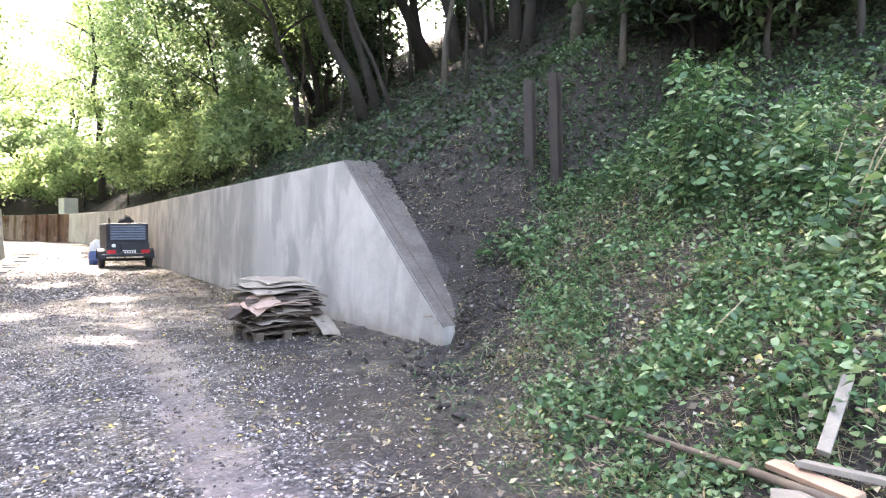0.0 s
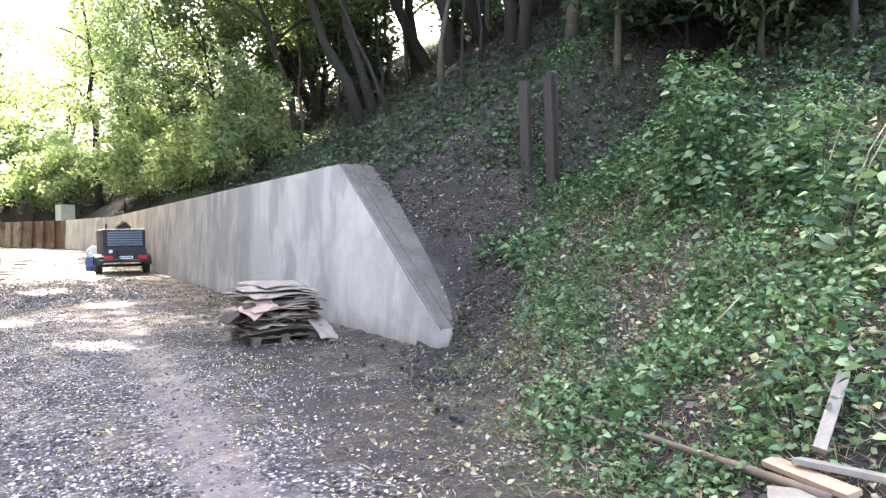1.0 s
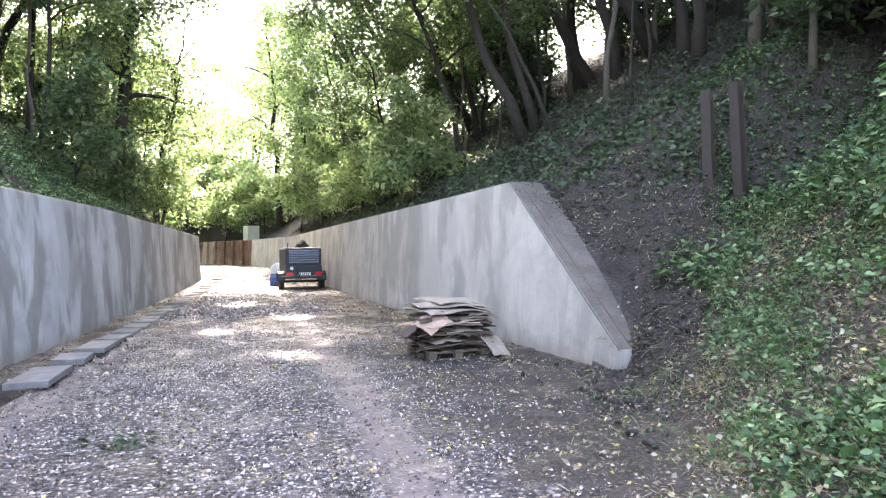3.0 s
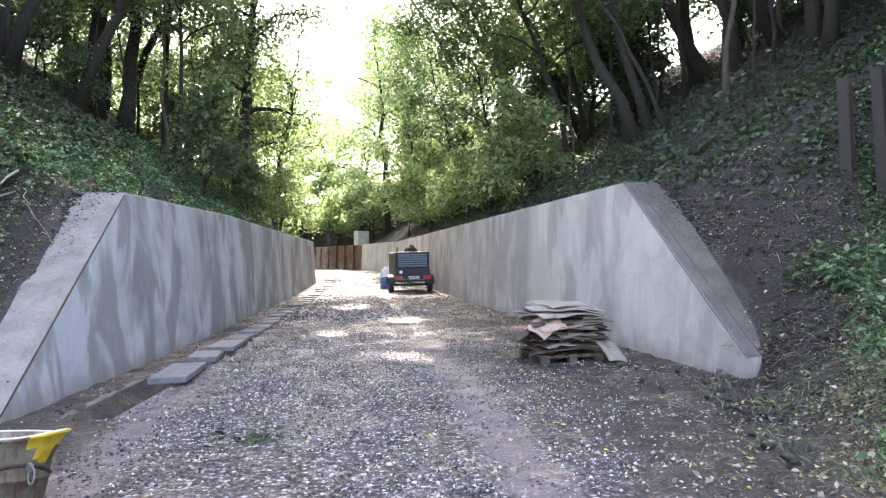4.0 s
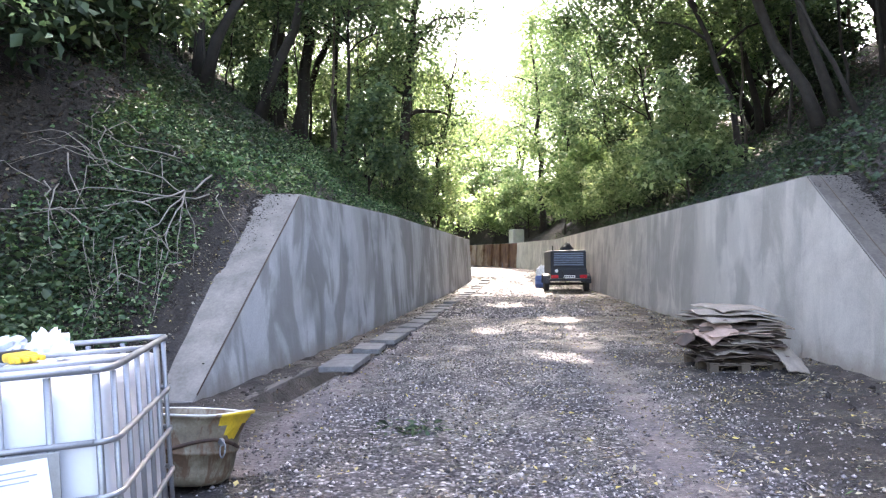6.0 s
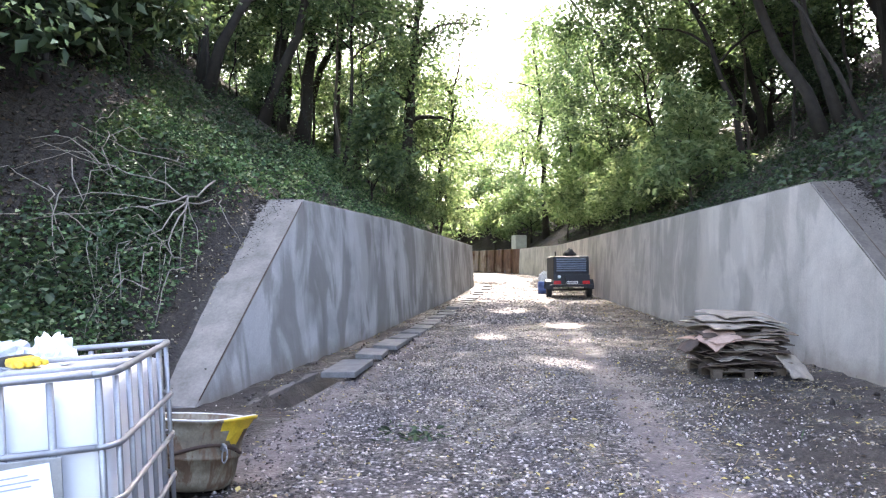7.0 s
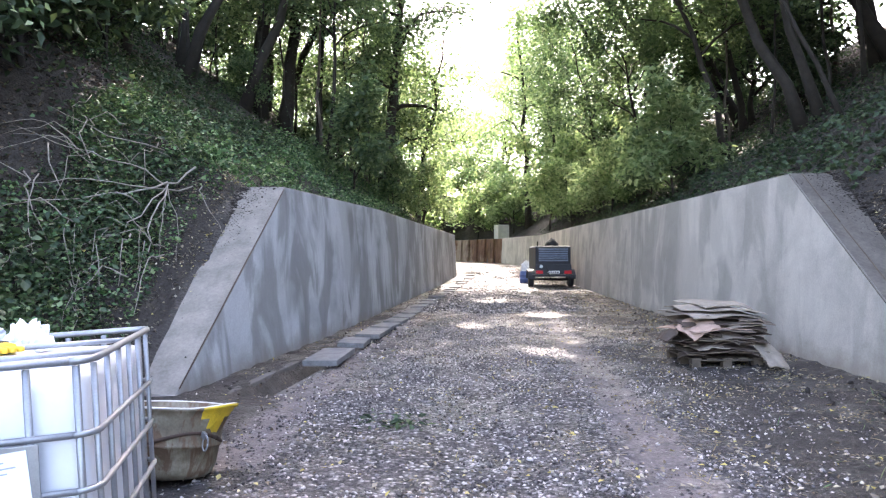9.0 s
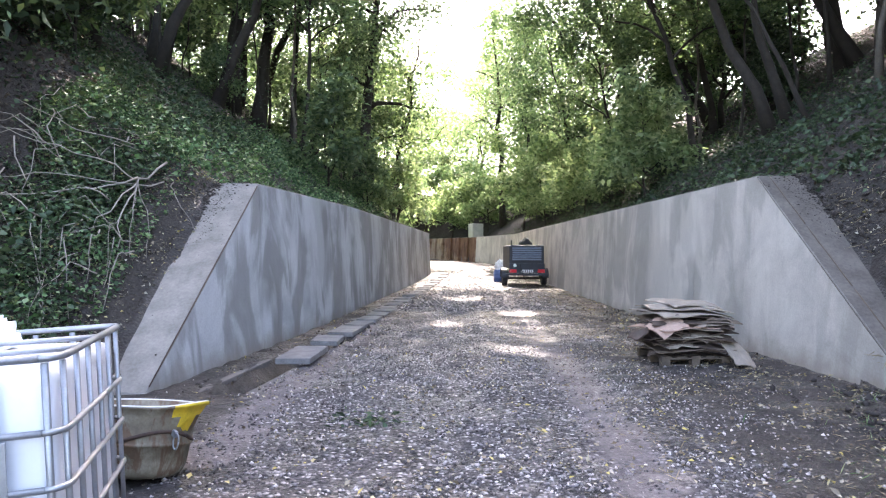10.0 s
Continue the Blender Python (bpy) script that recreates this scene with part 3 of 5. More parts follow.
def right_hill(x, y):
    d = right_depth(x, y)
    soft = np.clip(0.62 + 1.3 * patchy(x, y, 0.55, 9.0), 0.08, 1)
    return np.where(y > 10.3, d > 0.9, (d > 1.75) & (y > 4.2) | (x > 8.2)) * soft * bare_spot(x, y) * np.exp(-np.maximum(d - 3, 0) / 9)


def left_bank(x, y):
    d = left_depth(x, y)
    foot = np.interp(y, BANK_L_Y, BANK_L_X) - x
    on = np.where(y > 12.4, d > 0.95, foot > np.interp(y, [4, 7.5, 12.4], [0.1, 1.0, 0.5]))
    soft = np.clip(0.62 + 1.3 * patchy(x, y, 0.6, 12.0), 0.06, 1)
    pile = 1 - 0.55 * np.exp(-(((x + 5.3) / 0.9) ** 2 + ((y - 10.6) / 1.6) ** 2))
    return on * soft * pile * np.exp(-np.maximum(d - np.interp(y, [11, 22], [1.9, 5.0]), 0) / np.interp(y, [12, 26], [0.8, 8.0]))


cover("bank_weeds", 110000, (2.4, 9.5, -1.5, 9.5), near_bank, LEAF_BANK, (0.030, 0.10), 0.50, "dense green nettles and brambles on the earth bank", "weeds", fine=True, wide=0.6)
cover("bank_weeds_broad", 3000, (2.6, 9.5, -1.0, 9.0), near_bank, LEAF_BANK, (0.07, 0.15), 0.36, "broad grey-green leaves among the bank weeds", "weeds", wide=0.85, loose=0.45, fine=True)
cover("bank_grass", 60000, (2.2, 8.0, -1.0, 8.5), bank_floor, STRAW, (0.05, 0.20), 0.10, "dry yellowish grass blades at the bank's foot", "grass", droop=-0.35, wide=0.03, loose=1.2)
cover("bank_litter", 24000, (2.2, 8.5, -1.0, 9.0), bank_floor, LITTER, (0.03, 0.08), 0.22, "dead leaves caught among the bank weeds", "leaf litter")
cover("near_bank_weeds", 14000, (2.6, 5.2, -0.5, 3.2), near_bank, LEAF_BANK, (0.03, 0.10), 0.26, "dense low weeds at the bank's near foot", "weeds", fine=True)


def bank_foot(x, y):
    foot = x - np.interp(y, BANK_R_Y, BANK_R_X)
    return np.exp(-((foot - 0.1) / 0.7) ** 2) * np.clip(0.45 + 1.3 * patchy(x, y, 1.6, 61.0), 0, 1) * (y < 7.6)


cover("foot_tufts", 22000, (1.6, 6.5, -0.5, 7.6), bank_foot, LEAF_BANK, (0.05, 0.18), 0.07, "sparse green tufts at the bank's foot", "grass", droop=-0.5, wide=0.07)
cover("foot_straw", 26000, (1.4, 6.5, -0.5, 7.6), bank_foot, STRAW, (0.04, 0.18), 0.05, "trampled straw at the bank's foot", "dry grass", wide=0.035, loose=1.0)
cover("foot_litter", 16000, (1.2, 6.8, -0.5, 8.0), bank_foot, LITTER, (0.025, 0.075), 0.04, "pale dead leaves at the bank's foot", "leaf litter", loose=0.5)
cover("bank_grass_green", 30000, (2.2, 8.0, -1.0, 8.0), near_bank, LEAF_BANK, (0.08, 0.24), 0.18, "green grass blades on the bank", "grass", droop=-0.6, wide=0.04, loose=1.2)
cover("hill_ivy", 42000, (5.5, 24, -2, 46), right_hill, LEAF_IVY, (0.07, 0.17), 0.30, "dark ivy and low plants on the shaded hillside", "ground cover", wide=0.75)
cover("left_bank_ivy", 80000, (-20, -1.0, -1, 46), left_bank, LEAF_IVY, (0.07, 0.16), 0.34, "dark ivy and brambles on the wooded slope", "ground cover", wide=0.7)
cover("left_near_brambles", 52000, (-9.5, -3.3, 1.0, 15), left_bank, LEAF_IVY, (0.05, 0.12), 0.34, "dark brambles and ivy over the bank beside the tank", "ground cover", wide=0.65)
cover("left_near_weeds", 30000, (-9.5, -3.3, 1.0, 15), left_bank, LEAF_BANK, (0.06, 0.13), 0.4, "green weeds among the brambles", "weeds")
cover("wall_top_ivy", 21000, (5.6, 12.5, 10.3, 36), lambda x, y: (right_depth(x, y) > 0.95) * np.exp(-np.maximum(right_depth(x, y) - 2.5, 0) / 3), LEAF_IVY, (0.07, 0.19), 0.36, "ivy and brambles creeping towards the wall's top", "ground cover", wide=0.7)
cover("left_slope_brambles", 26000, (-10, -3.6, 4, 22), lambda x, y: left_bank(x, y) * (x < -4.6), LEAF_IVY, (0.08, 0.18), 0.6, "tangled brambles on the slope", "ground cover", wide=0.7)
cover("left_bank_nettles", 46000, (-9.5, -1.5, 10.5, 30), lambda x, y: (left_depth(x, y) > 1.0) * np.clip(np.interp(y, [11, 16, 24], [2.4, 3.4, 5.4]) - left_depth(x, y), 0, 1) * np.clip(0.6 + patchy(x, y, 0.8, 4.0), 0, 1),
      LEAF_BANK, (0.07, 0.14), 0.75, "fresh green nettles along the wall's top", "weeds")
cover("hill_litter", 60000, (5.3, 20, 3, 40), lambda x, y: np.where(y > 10.4, right_depth(x, y) > 0.9, (x > 5.0) * 0.3) * np.exp(-np.maximum(right_depth(x, y) - 2, 0) / 7), LITTER_DARK, (0.05, 0.10), 0.03,
      "brown fallen leaves on the hillside", "leaf litter", loose=0.4)


def road_litter(x, y):
    d = np.interp(y, BANK_R_Y, BANK_R_X) - x
    edge = np.where(y < 10.4, np.exp(-np.clip(d, 0, 9) / 2.4), np.exp(-np.clip(-right_depth(x, y) - 0.4, 0, 9) / 1.3))
    on = np.where(y < 8.0, x < 9, right_depth(x, y) < 0)
    return on * np.clip(edge + 0.28, 0, 1) * np.clip(0.55 + 1.4 * patchy(x, y, 1.3, 21.0), 0.05, 1)


cover("fallen_leaves", 95000, (-3.0, 7.5, 0.5, 28), road_litter, LITTER, (0.022, 0.08), 0.02, "pale and yellow fallen leaves on the muddy ground", "leaf litter", loose=0.35)
cover("straw_bits", 9000, (0.5, 7.0, 2.0, 12), road_litter, STRAW, (0.05, 0.16), 0.02, "dry stalks strewn on the muddy edge", "leaf litter", wide=0.06, loose=0.6)


def stones(name, count, area, keep, size, label):
    x, y = RNG.uniform(area[0], area[1], count), area[2] + (area[3] - area[2]) * RNG.uniform(size=count) ** 1.5
    ok = RNG.uniform(size=count) < keep(x, y)
    x, y = x[ok], y[ok]
    n = len(x)
    s = size[0] + (size[1] - size[0]) * RNG.beta(1.2, 4.5, n)
    octa = np.array([(1, 0, 0), (0, 1, 0), (-1, 0, 0), (0, -1, 0), (0.1, 0.1, 0.75), (0, 0, -0.7)])
    shape = octa[None] * RNG.uniform(0.6, 1.35, (n, 6, 1)) * (s * 0.5)[:, None, None]
    a = RNG.uniform(0, 6.28, n)
    c, q = np.cos(a)[:, None], np.sin(a)[:, None]
    rot = np.stack([shape[..., 0] * c - shape[..., 1] * q, shape[..., 0] * q + shape[..., 1] * c, shape[..., 2] + 0.3 * shape[..., 0] * RNG.uniform(-1, 1, (n, 1))], -1)
    v = (rot + np.stack([x, y, ground_z(x, y) + s * 0.18], 1)[:, None]).reshape(-1, 3)
    f = np.array([(0, 1, 4), (1, 2, 4), (2, 3, 4), (3, 0, 4), (1, 0, 5), (2, 1, 5), (3, 2, 5), (0, 3, 5)])
    f = (np.arange(n)[:, None, None] * 6 + f[None]).reshape(-1, 3)
    return stuff(name, bulk(name, v, f, GRAVEL_STONE), label, "gravel")


def on_road(x, y):
    d = np.minimum(np.interp(y, BANK_R_Y, BANK_R_X) - x, -right_depth(x, y))
    l = -left_depth(x, y)
    rut = np.exp(-((x - np.interp(y, RUT_Y, RUT_X)) / 0.3) ** 2)
    return (1 - 0.75 * rut) * np.clip((d - 0.9) / 1.7, 0.05, 1) * (d > 0) * np.clip((l - 0.6) / 1.3, 0.05, 1) * np.clip(0.7 + 1.1 * patchy(x, y, 0.8, 33.0), 0.1, 1)


stones("gravel", 140000, (-3.2, 5.2, 1.8, 26), on_road, (0.012, 0.062), "wet grey crushed gravel on the track")
stones("far_gravel", 24000, (-2.5, 6.0, 18, 46), on_road, (0.035, 0.13), "wet gravel and rubble further along the track")


# ---- trees and shrubs ----
def bent(base, tip, sag, count=8, rng=RNG, wob=0.02):
    """Points from base to tip along a bowed, uneven line."""
    base, tip = np.array(base, float), np.array(tip, float)
    s = np.linspace(0, 1, count)[:, None]
    ln = np.linalg.norm(tip - base)
    p = base + (tip - base) * s + np.array(sag) * (s * (1 - s) * 4)
    p[1:-1] += rng.normal(size=(count - 2, 3)) * wob * ln
    return p


SUN_GAPS = [(1.46, 10.9, 0.42), (2.6, 17.5, 0.75), (1.5, 21.8, 0.7), (0.5, 15.1, 0.4), (4.3, 11.2, 0.3), (7.9, 21.5, 1.2), (8.3, 27.0, 1.4), (8.5, 33.5, 1.6), (9.6, 17.0, 0.8), (-5.5, 22.0, 1.0), (3.2, 36.5, 1.2), (2.6, 41.0, 2.0), (1.6, 46.0, 2.4), (3.0, 30.5, 0.5)]
TO_SUN = np.array(-(sun.matrix_basis.to_3x3() @ Vector((0, 0, -1))))


def tree(x, y, height, lean=(0, 0), r=0.15, bare=0.35, crown=2.2, leaves=3500, size=(0.12, 0.22), mat=None, bark=None, limbs=9, name="tree",
         label="slender woodland tree with dark bark and green leaves", ivy=0, seed=1, z=None, flat=0.75):
    """A trunk with limbs, and a crown of many leaves gathered in uneven clumps at the limbs' ends."""
    leaves, size = leaves * 1.7, (size[0] * 1.15, size[1] * 1.25)
    rng = np.random.default_rng(seed)
    z0 = (zat(x, y) if z is None else z) - 0.15
    thing = tagged(new(name), label, "tree" if name == "tree" else "shrub", "woodland trees" if name == "tree" else "woodland shrubs")
    thing.location = (x, y, z0)
    top = np.array([lean[0], lean[1], height])
    trunk = bent((0, 0, 0), top, (lean[0] * -0.12, lean[1] * -0.12, 0), 10, rng, 0.008)
    rad = r * (1 - 0.85 * np.linspace(0, 1, 10) ** 1.1)
    rad[0] *= 1.35
    part("trunk", tubes("trunk", [(trunk, rad, 9)], bark or BARK), None, thing)
    tips = []
    for k in range(limbs):
        s = bare + (1 - bare) * (k + rng.uniform(0, 0.9)) / limbs
        i = s * 9
        a = trunk[int(i)] + (trunk[min(int(i) + 1, 9)] - trunk[int(i)]) * (i % 1)
        ang = k * 2.4 + rng.uniform(-0.5, 0.5)
        ln = crown * rng.uniform(0.55, 1.1) * (1.15 - 0.6 * max(s - 0.5, 0))
        tip = a + np.array([math.cos(ang) * ln, math.sin(ang) * ln, ln * rng.uniform(0.1, 0.8)])
        p = bent(a, tip, (0, 0, ln * 0.12), 6, rng, 0.03)
        rl = r * (1 - 0.8 * s) * 0.55 + 0.008
        runs = [(p, rl * np.linspace(1, 0.25, 6), 6)]
        tips += [p[3], p[4], p[5], p[5]]
        for _ in range(2):
            q = p[rng.integers(2, 5)]
            e = q + unit(rng.normal(size=3) + (0, 0, 0.3)) * ln * 0.45
            runs.append((bent(q, e, (0, 0, 0.05), 4, rng, 0.03), rl * 0.4 * np.linspace(1, 0.3, 4), 4))
            tips += [e, (q + e) / 2]
        part("limb", tubes("limb", runs, bark or BARK), None, thing)
    if leaves:
        tips = np.array(tips)
        n = int(leaves)
        pick = rng.integers(0, len(tips), n)
        at = tips[pick] + rng.normal(size=(n, 3)) * (crown * 0.22, crown * 0.22, crown * 0.22 * flat)
        # gaps through which flecks of sun reach the track
        for gx, gy, gr in SUN_GAPS:
            rel = at + (x - gx, y - gy, z0)
            off = np.linalg.norm(rel - (rel @ TO_SUN)[:, None] * TO_SUN, axis=1)
            at = at[off > gr * rng.uniform(0.7, 1.3, len(at))]
        n = len(at)
        aim = rng.normal(size=(n, 3)) * (1, 1, 0.5) + (0, 0, -0.35)
        me = leaf_mesh("crown", at, rng.uniform(size[0], size[1], n), aim, mat or LEAF_TREE, 0.55, rng=rng)
        part("crown", me, None, thing)
    if ivy:
        s = rng.uniform(0.02, 0.75, ivy) * 9
        i = s.astype(int)
        at = trunk[i] + (trunk[np.minimum(i + 1, 9)] - trunk[i]) * (s % 1)[:, None]
        out = unit(rng.normal(size=(ivy, 3)) * (1, 1, 0.25))
        at = at + out * (rad[i] + rng.uniform(0, 0.14, ivy))[:, None]
        part("ivy", leaf_mesh("ivy", at, rng.uniform(0.06, 0.13, ivy), out + (0, 0, -0.6), LEAF_IVY, 0.8, rng=rng), None, thing, "dark ivy on the trunk")
    return thing


LEANER = "leaning dark-barked tree arching over the wall, green leaves"
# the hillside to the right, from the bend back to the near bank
tree(6.94, 50.8, 17, (-0.8, 0), 0.24, 0.35, 3.4, 5200, (0.16, 0.3), LEAF_SUN, ivy=900, seed=11, label="tall tree with ivied trunk and leaves coloured as if sunlit")
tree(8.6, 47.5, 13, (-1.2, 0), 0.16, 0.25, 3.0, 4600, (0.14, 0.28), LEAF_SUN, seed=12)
tree(11.3, 43.0, 11, (-4.5, 0.7), 0.13, 0.25, 3.0, 4600, (0.14, 0.26), LEAF_TREE, seed=13, label=LEANER)
tree(9.6, 38.0, 10, (-2.0, 0.5), 0.11, 0.22, 2.8, 4400, (0.14, 0.26), LEAF_TREE, seed=14)
tree(11.7, 32.5, 12, (-4.4, 1.0), 0.14, 0.25, 3.0, 5600, (0.13, 0.25), LEAF_TREE, seed=15, label=LEANER)
tree(9.3, 30.0, 9, (-1.6, 0.4), 0.09, 0.25, 2.5, 4600, (0.12, 0.22), LEAF_TREE, seed=16)
tree(12.4, 27.0, 12, (-3.0, 0.4), 0.15, 0.3, 3.0, 5200, (0.12, 0.22), LEAF_TREE, seed=17)
tree(9.92, 18.26, 11.5, (-6.2, 2.4), 0.17, 0.42, 3.2, 6500, (0.11, 0.2), LEAF_TREE, seed=18, limbs=12, label=LEANER)
tree(10.2, 17.9, 12.5, (-4.6, 1.7), 0.14, 0.42, 3.0, 5200, (0.11, 0.2), LEAF_TREE, seed=19, label=LEANER)
tree(9.97, 16.6, 7, (-3.9, 1.4), 0.07, 0.5, 1.8, 1600, (0.10, 0.18), LEAF_TREE, seed=20, label="thin leaning sapling with few leaves")
tree(9.5, 22.0, 10, (-3.4, 1.0), 0.12, 0.35, 2.6, 4600, (0.11, 0.2), LEAF_TREE, seed=21, label=LEANER)
tree(13.29, 20.1, 12, (-1.4, 0.3), 0.2, 0.45, 3.0, 4600, (0.12, 0.22), LEAF_TREE, seed=22)
tree(12.48, 16.9, 12, (-2.2, 0.6), 0.17, 0.45, 3.0, 4600, (0.12, 0.22), LEAF_TREE, seed=23)
tree(11.32, 12.7, 12, (-2.0, 0.4), 0.16, 0.45, 3.0, 4600, (0.12, 0.22), LEAF_TREE, seed=24)
tree(10.88, 11.8, 11, (0.2, -1.0), 0.15, 0.45, 2.8, 4200, (0.12, 0.22), LEAF_TREE, seed=25)
tree(10.25, 9.6, 12, (-1.0, -0.5), 0.13, 0.45, 3.0, 4200, (0.12, 0.22), LEAF_TREE, bark=BARK_PALE, seed=26)
tree(9.03, 7.4, 9, (-0.6, -1.0), 0.06, 0.5, 2.2, 2200, (0.1, 0.2), LEAF_TREE, bark=BARK_PALE, seed=27)
tree(10.67, 9.5, 10, (-1.4, 0), 0.08, 0.5, 2.4, 2600, (0.1, 0.2), LEAF_TREE, bark=BARK_PALE, seed=28)
# trees added to shade the track from above the view; a ridge belt
HIGH = "tall leaning tree added to shade the track, crown out of view"
tree(13.2, 16.0, 11.5, (-10.5, 2.5), 0.2, 0.62, 3.8, 5200, (0.14, 0.24), LEAF_TREE, seed=51, label=HIGH, limbs=12)
tree(13.2, 19.2, 12.0, (-10.5, 1.5), 0.2, 0.62, 3.8, 5200, (0.14, 0.24), LEAF_TREE, seed=52, label=HIGH, limbs=12)
tree(-9.0, 17.2, 14.5, (7.2, 2.5), 0.2, 0.62, 3.8, 5200, (0.14, 0.24), LEAF_TREE, seed=54, label=HIGH, limbs=12)
tree(13.0, 24.0, 13.0, (-10.5, 0.5), 0.22, 0.66, 4.0, 5600, (0.15, 0.26), LEAF_TREE, seed=55, label=HIGH, limbs=12)
tree(-8.6, 22.0, 15.0, (8.0, 1.5), 0.22, 0.66, 4.0, 5600, (0.15, 0.26), LEAF_TREE, seed=56, label=HIGH, limbs=12)
tree(-8.0, 26.5, 16.5, (8.5, 1.5), 0.22, 0.68, 4.0, 5600, (0.15, 0.26), LEAF_TREE, seed=57, label=HIGH, limbs=12)
tree(14.0, 36.0, 15.0, (-10.5, 2.0), 0.22, 0.70, 4.2, 5200, (0.16, 0.28), LEAF_TREE, seed=59, label=HIGH, limbs=12)
tree(-8.2, 34.0, 17.5, (8.6, 2.0), 0.22, 0.72, 4.2, 5200, (0.16, 0.28), LEAF_TREE, seed=50, label=HIGH, limbs=12)
tree(13.5, 29.5, 15.0, (-10.0, 1.5), 0.22, 0.68, 4.0, 5600, (0.15, 0.26), LEAF_TREE, seed=58, label=HIGH, limbs=12)
for k, (x, y, h) in enumerate([(16.5, 22, 10), (17.5, 27, 11), (16.0, 31, 10), (18, 17, 10), (17, 12, 10), (16.5, 36, 11), (15.2, 40.5, 11)]):
    tree(x, y, h, (RNG.uniform(-1.5, 0.5), 0.3), 0.17, 0.12, 3.2, 4200, (0.14, 0.25), LEAF_TREE, seed=140 + k)
for k, (x, y, h) in enumerate([(13.0, 27.5, 9), (14.2, 31, 9), (15.6, 34.5, 9), (20.5, 24, 10), (18, 20.5, 9), (16, 18, 9), (17.5, 15, 9), (15.5, 12.5, 9), (10.2, 33, 9), (15.2, 20.3, 9), (17.2, 23, 9)]):
    tree(x, y, h, (RNG.uniform(-0.8, 0.5), 0.2), 0.12, 0.06, 2.8, 3600, (0.13, 0.24), LEAF_TREE, seed=260 + k, limbs=12)
# two more further on, added to shade the track from out of view
tree(14.0, 42.0, 17.0, (-11.0, 1.0), 0.22, 0.74, 4.4, 4600, (0.18, 0.30), LEAF_TREE, seed=271, label=HIGH, limbs=12)
tree(-9.0, 41.0, 19.0, (9.0, 1.0), 0.22, 0.74, 4.4, 4600, (0.18, 0.30), LEAF_TREE, seed=272, label=HIGH, limbs=12)
# the slope to the left
tree(-2.6, 37.6, 15, (0.3, 0.2), 0.16, 0.2, 2.2, 2600, (0.13, 0.24), LEAF_TREE, seed=283)
tree(-3.9, 41.0, 15, (0.6, 0.0), 0.16, 0.2, 2.4, 2600, (0.14, 0.26), LEAF_TREE, seed=284)
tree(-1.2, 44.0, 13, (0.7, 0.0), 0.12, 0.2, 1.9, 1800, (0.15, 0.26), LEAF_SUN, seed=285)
# two low trees added so that their crowns keep skylight off the bank
tree(-9.3, 9.4, 7.0, (1.6, 0.2), 0.09, 0.25, 2.7, 2600, (0.09, 0.17), LEAF_IVY, seed=281, limbs=11, label="low dark overhanging tree added to shade the bank")
tree(-10.2, 13.2, 8.0, (1.4, 0.2), 0.10, 0.25, 2.7, 2600, (0.09, 0.17), LEAF_IVY, seed=282, limbs=11, label="low dark overhanging tree added to shade the bank")
tree(-8.2, 29.6, 15, (0.9, 0.6), 0.34, 0.55, 3.2, 2205, (0.12, 0.24), LEAF_TREE, seed=31, ivy=500, label="thick dark tree trunk with an ivied foot")
tree(-7.3, 30.4, 15, (1.4, 0.4), 0.32, 0.55, 3.2, 2205, (0.12, 0.24), LEAF_TREE, seed=32, ivy=500, label="thick dark tree trunk with an ivied foot")
tree(-5.9, 31.5, 13, (0.5, 0.3), 0.17, 0.5, 2.8, 2415, (0.12, 0.22), LEAF_TREE, seed=33)
tree(-2.9, 33.5, 15, (1.7, 0.2), 0.32, 0.3, 3.0, 3255, (0.13, 0.24), LEAF_TREE, seed=34, ivy=1400, label="ivy-grown tree leaning over the track")
tree(-1.3, 38.5, 13, (1.9, 0.0), 0.15, 0.35, 2.2, 787, (0.13, 0.24), LEAF_SUN, seed=35, label="thin leaning tree with sparse leaves coloured as if sunlit")
tree(-4.6, 27.0, 11, (0.4, 0.3), 0.10, 0.45, 2.4, 2415, (0.12, 0.22), LEAF_TREE, seed=36)
tree(-9.6, 24.0, 13, (0.5, 0.5), 0.16, 0.55, 3.0, 1680, (0.11, 0.21), LEAF_TREE, seed=38)
tree(-9.0, 18.5, 12, (1.0, 0.5), 0.13, 0.55, 3.0, 1680, (0.11, 0.2), LEAF_TREE, seed=39)
tree(-12.0, 20.0, 13, (0.5, 0.5), 0.16, 0.40, 3.2, 3200, (0.11, 0.22), LEAF_TREE, seed=40)
tree(-13.5, 15.0, 12, (-0.4, 0.2), 0.15, 0.35, 3.0, 3000, (0.11, 0.22), LEAF_TREE, seed=41)
tree(-9.6, 12.5, 10, (-0.2, 0.6), 0.10, 0.5, 2.2, 1400, (0.1, 0.2), LEAF_TREE, seed=42)
tree(-5.8, 38.0, 14, (0.8, 0.3), 0.2, 0.3, 3.2, 2729, (0.14, 0.26), LEAF_TREE, seed=43)
tree(-9.5, 36.0, 15, (0.3, 0.3), 0.22, 0.35, 3.4, 2729, (0.14, 0.26), LEAF_TREE, seed=44)
tree(-5.35, 5.45, 3.3, (1.0, -0.3), 0.03, 0.45, 0.9, 240, (0.05, 0.09), LEAF_SUN, seed=173, limbs=7, label="small sapling with light green leaves beside the tank")
for k, (x, y, h) in enumerate([(-13.0, 30, 12), (-15, 25, 12), (-16.5, 19.5, 12), (-14.2, 35.5, 13)]):
    tree(x, y, h, (RNG.uniform(-0.5, 1.0), 0), 0.17, 0.1, 3.6, 3000, (0.15, 0.27), LEAF_TREE, seed=190 + k, limbs=11)
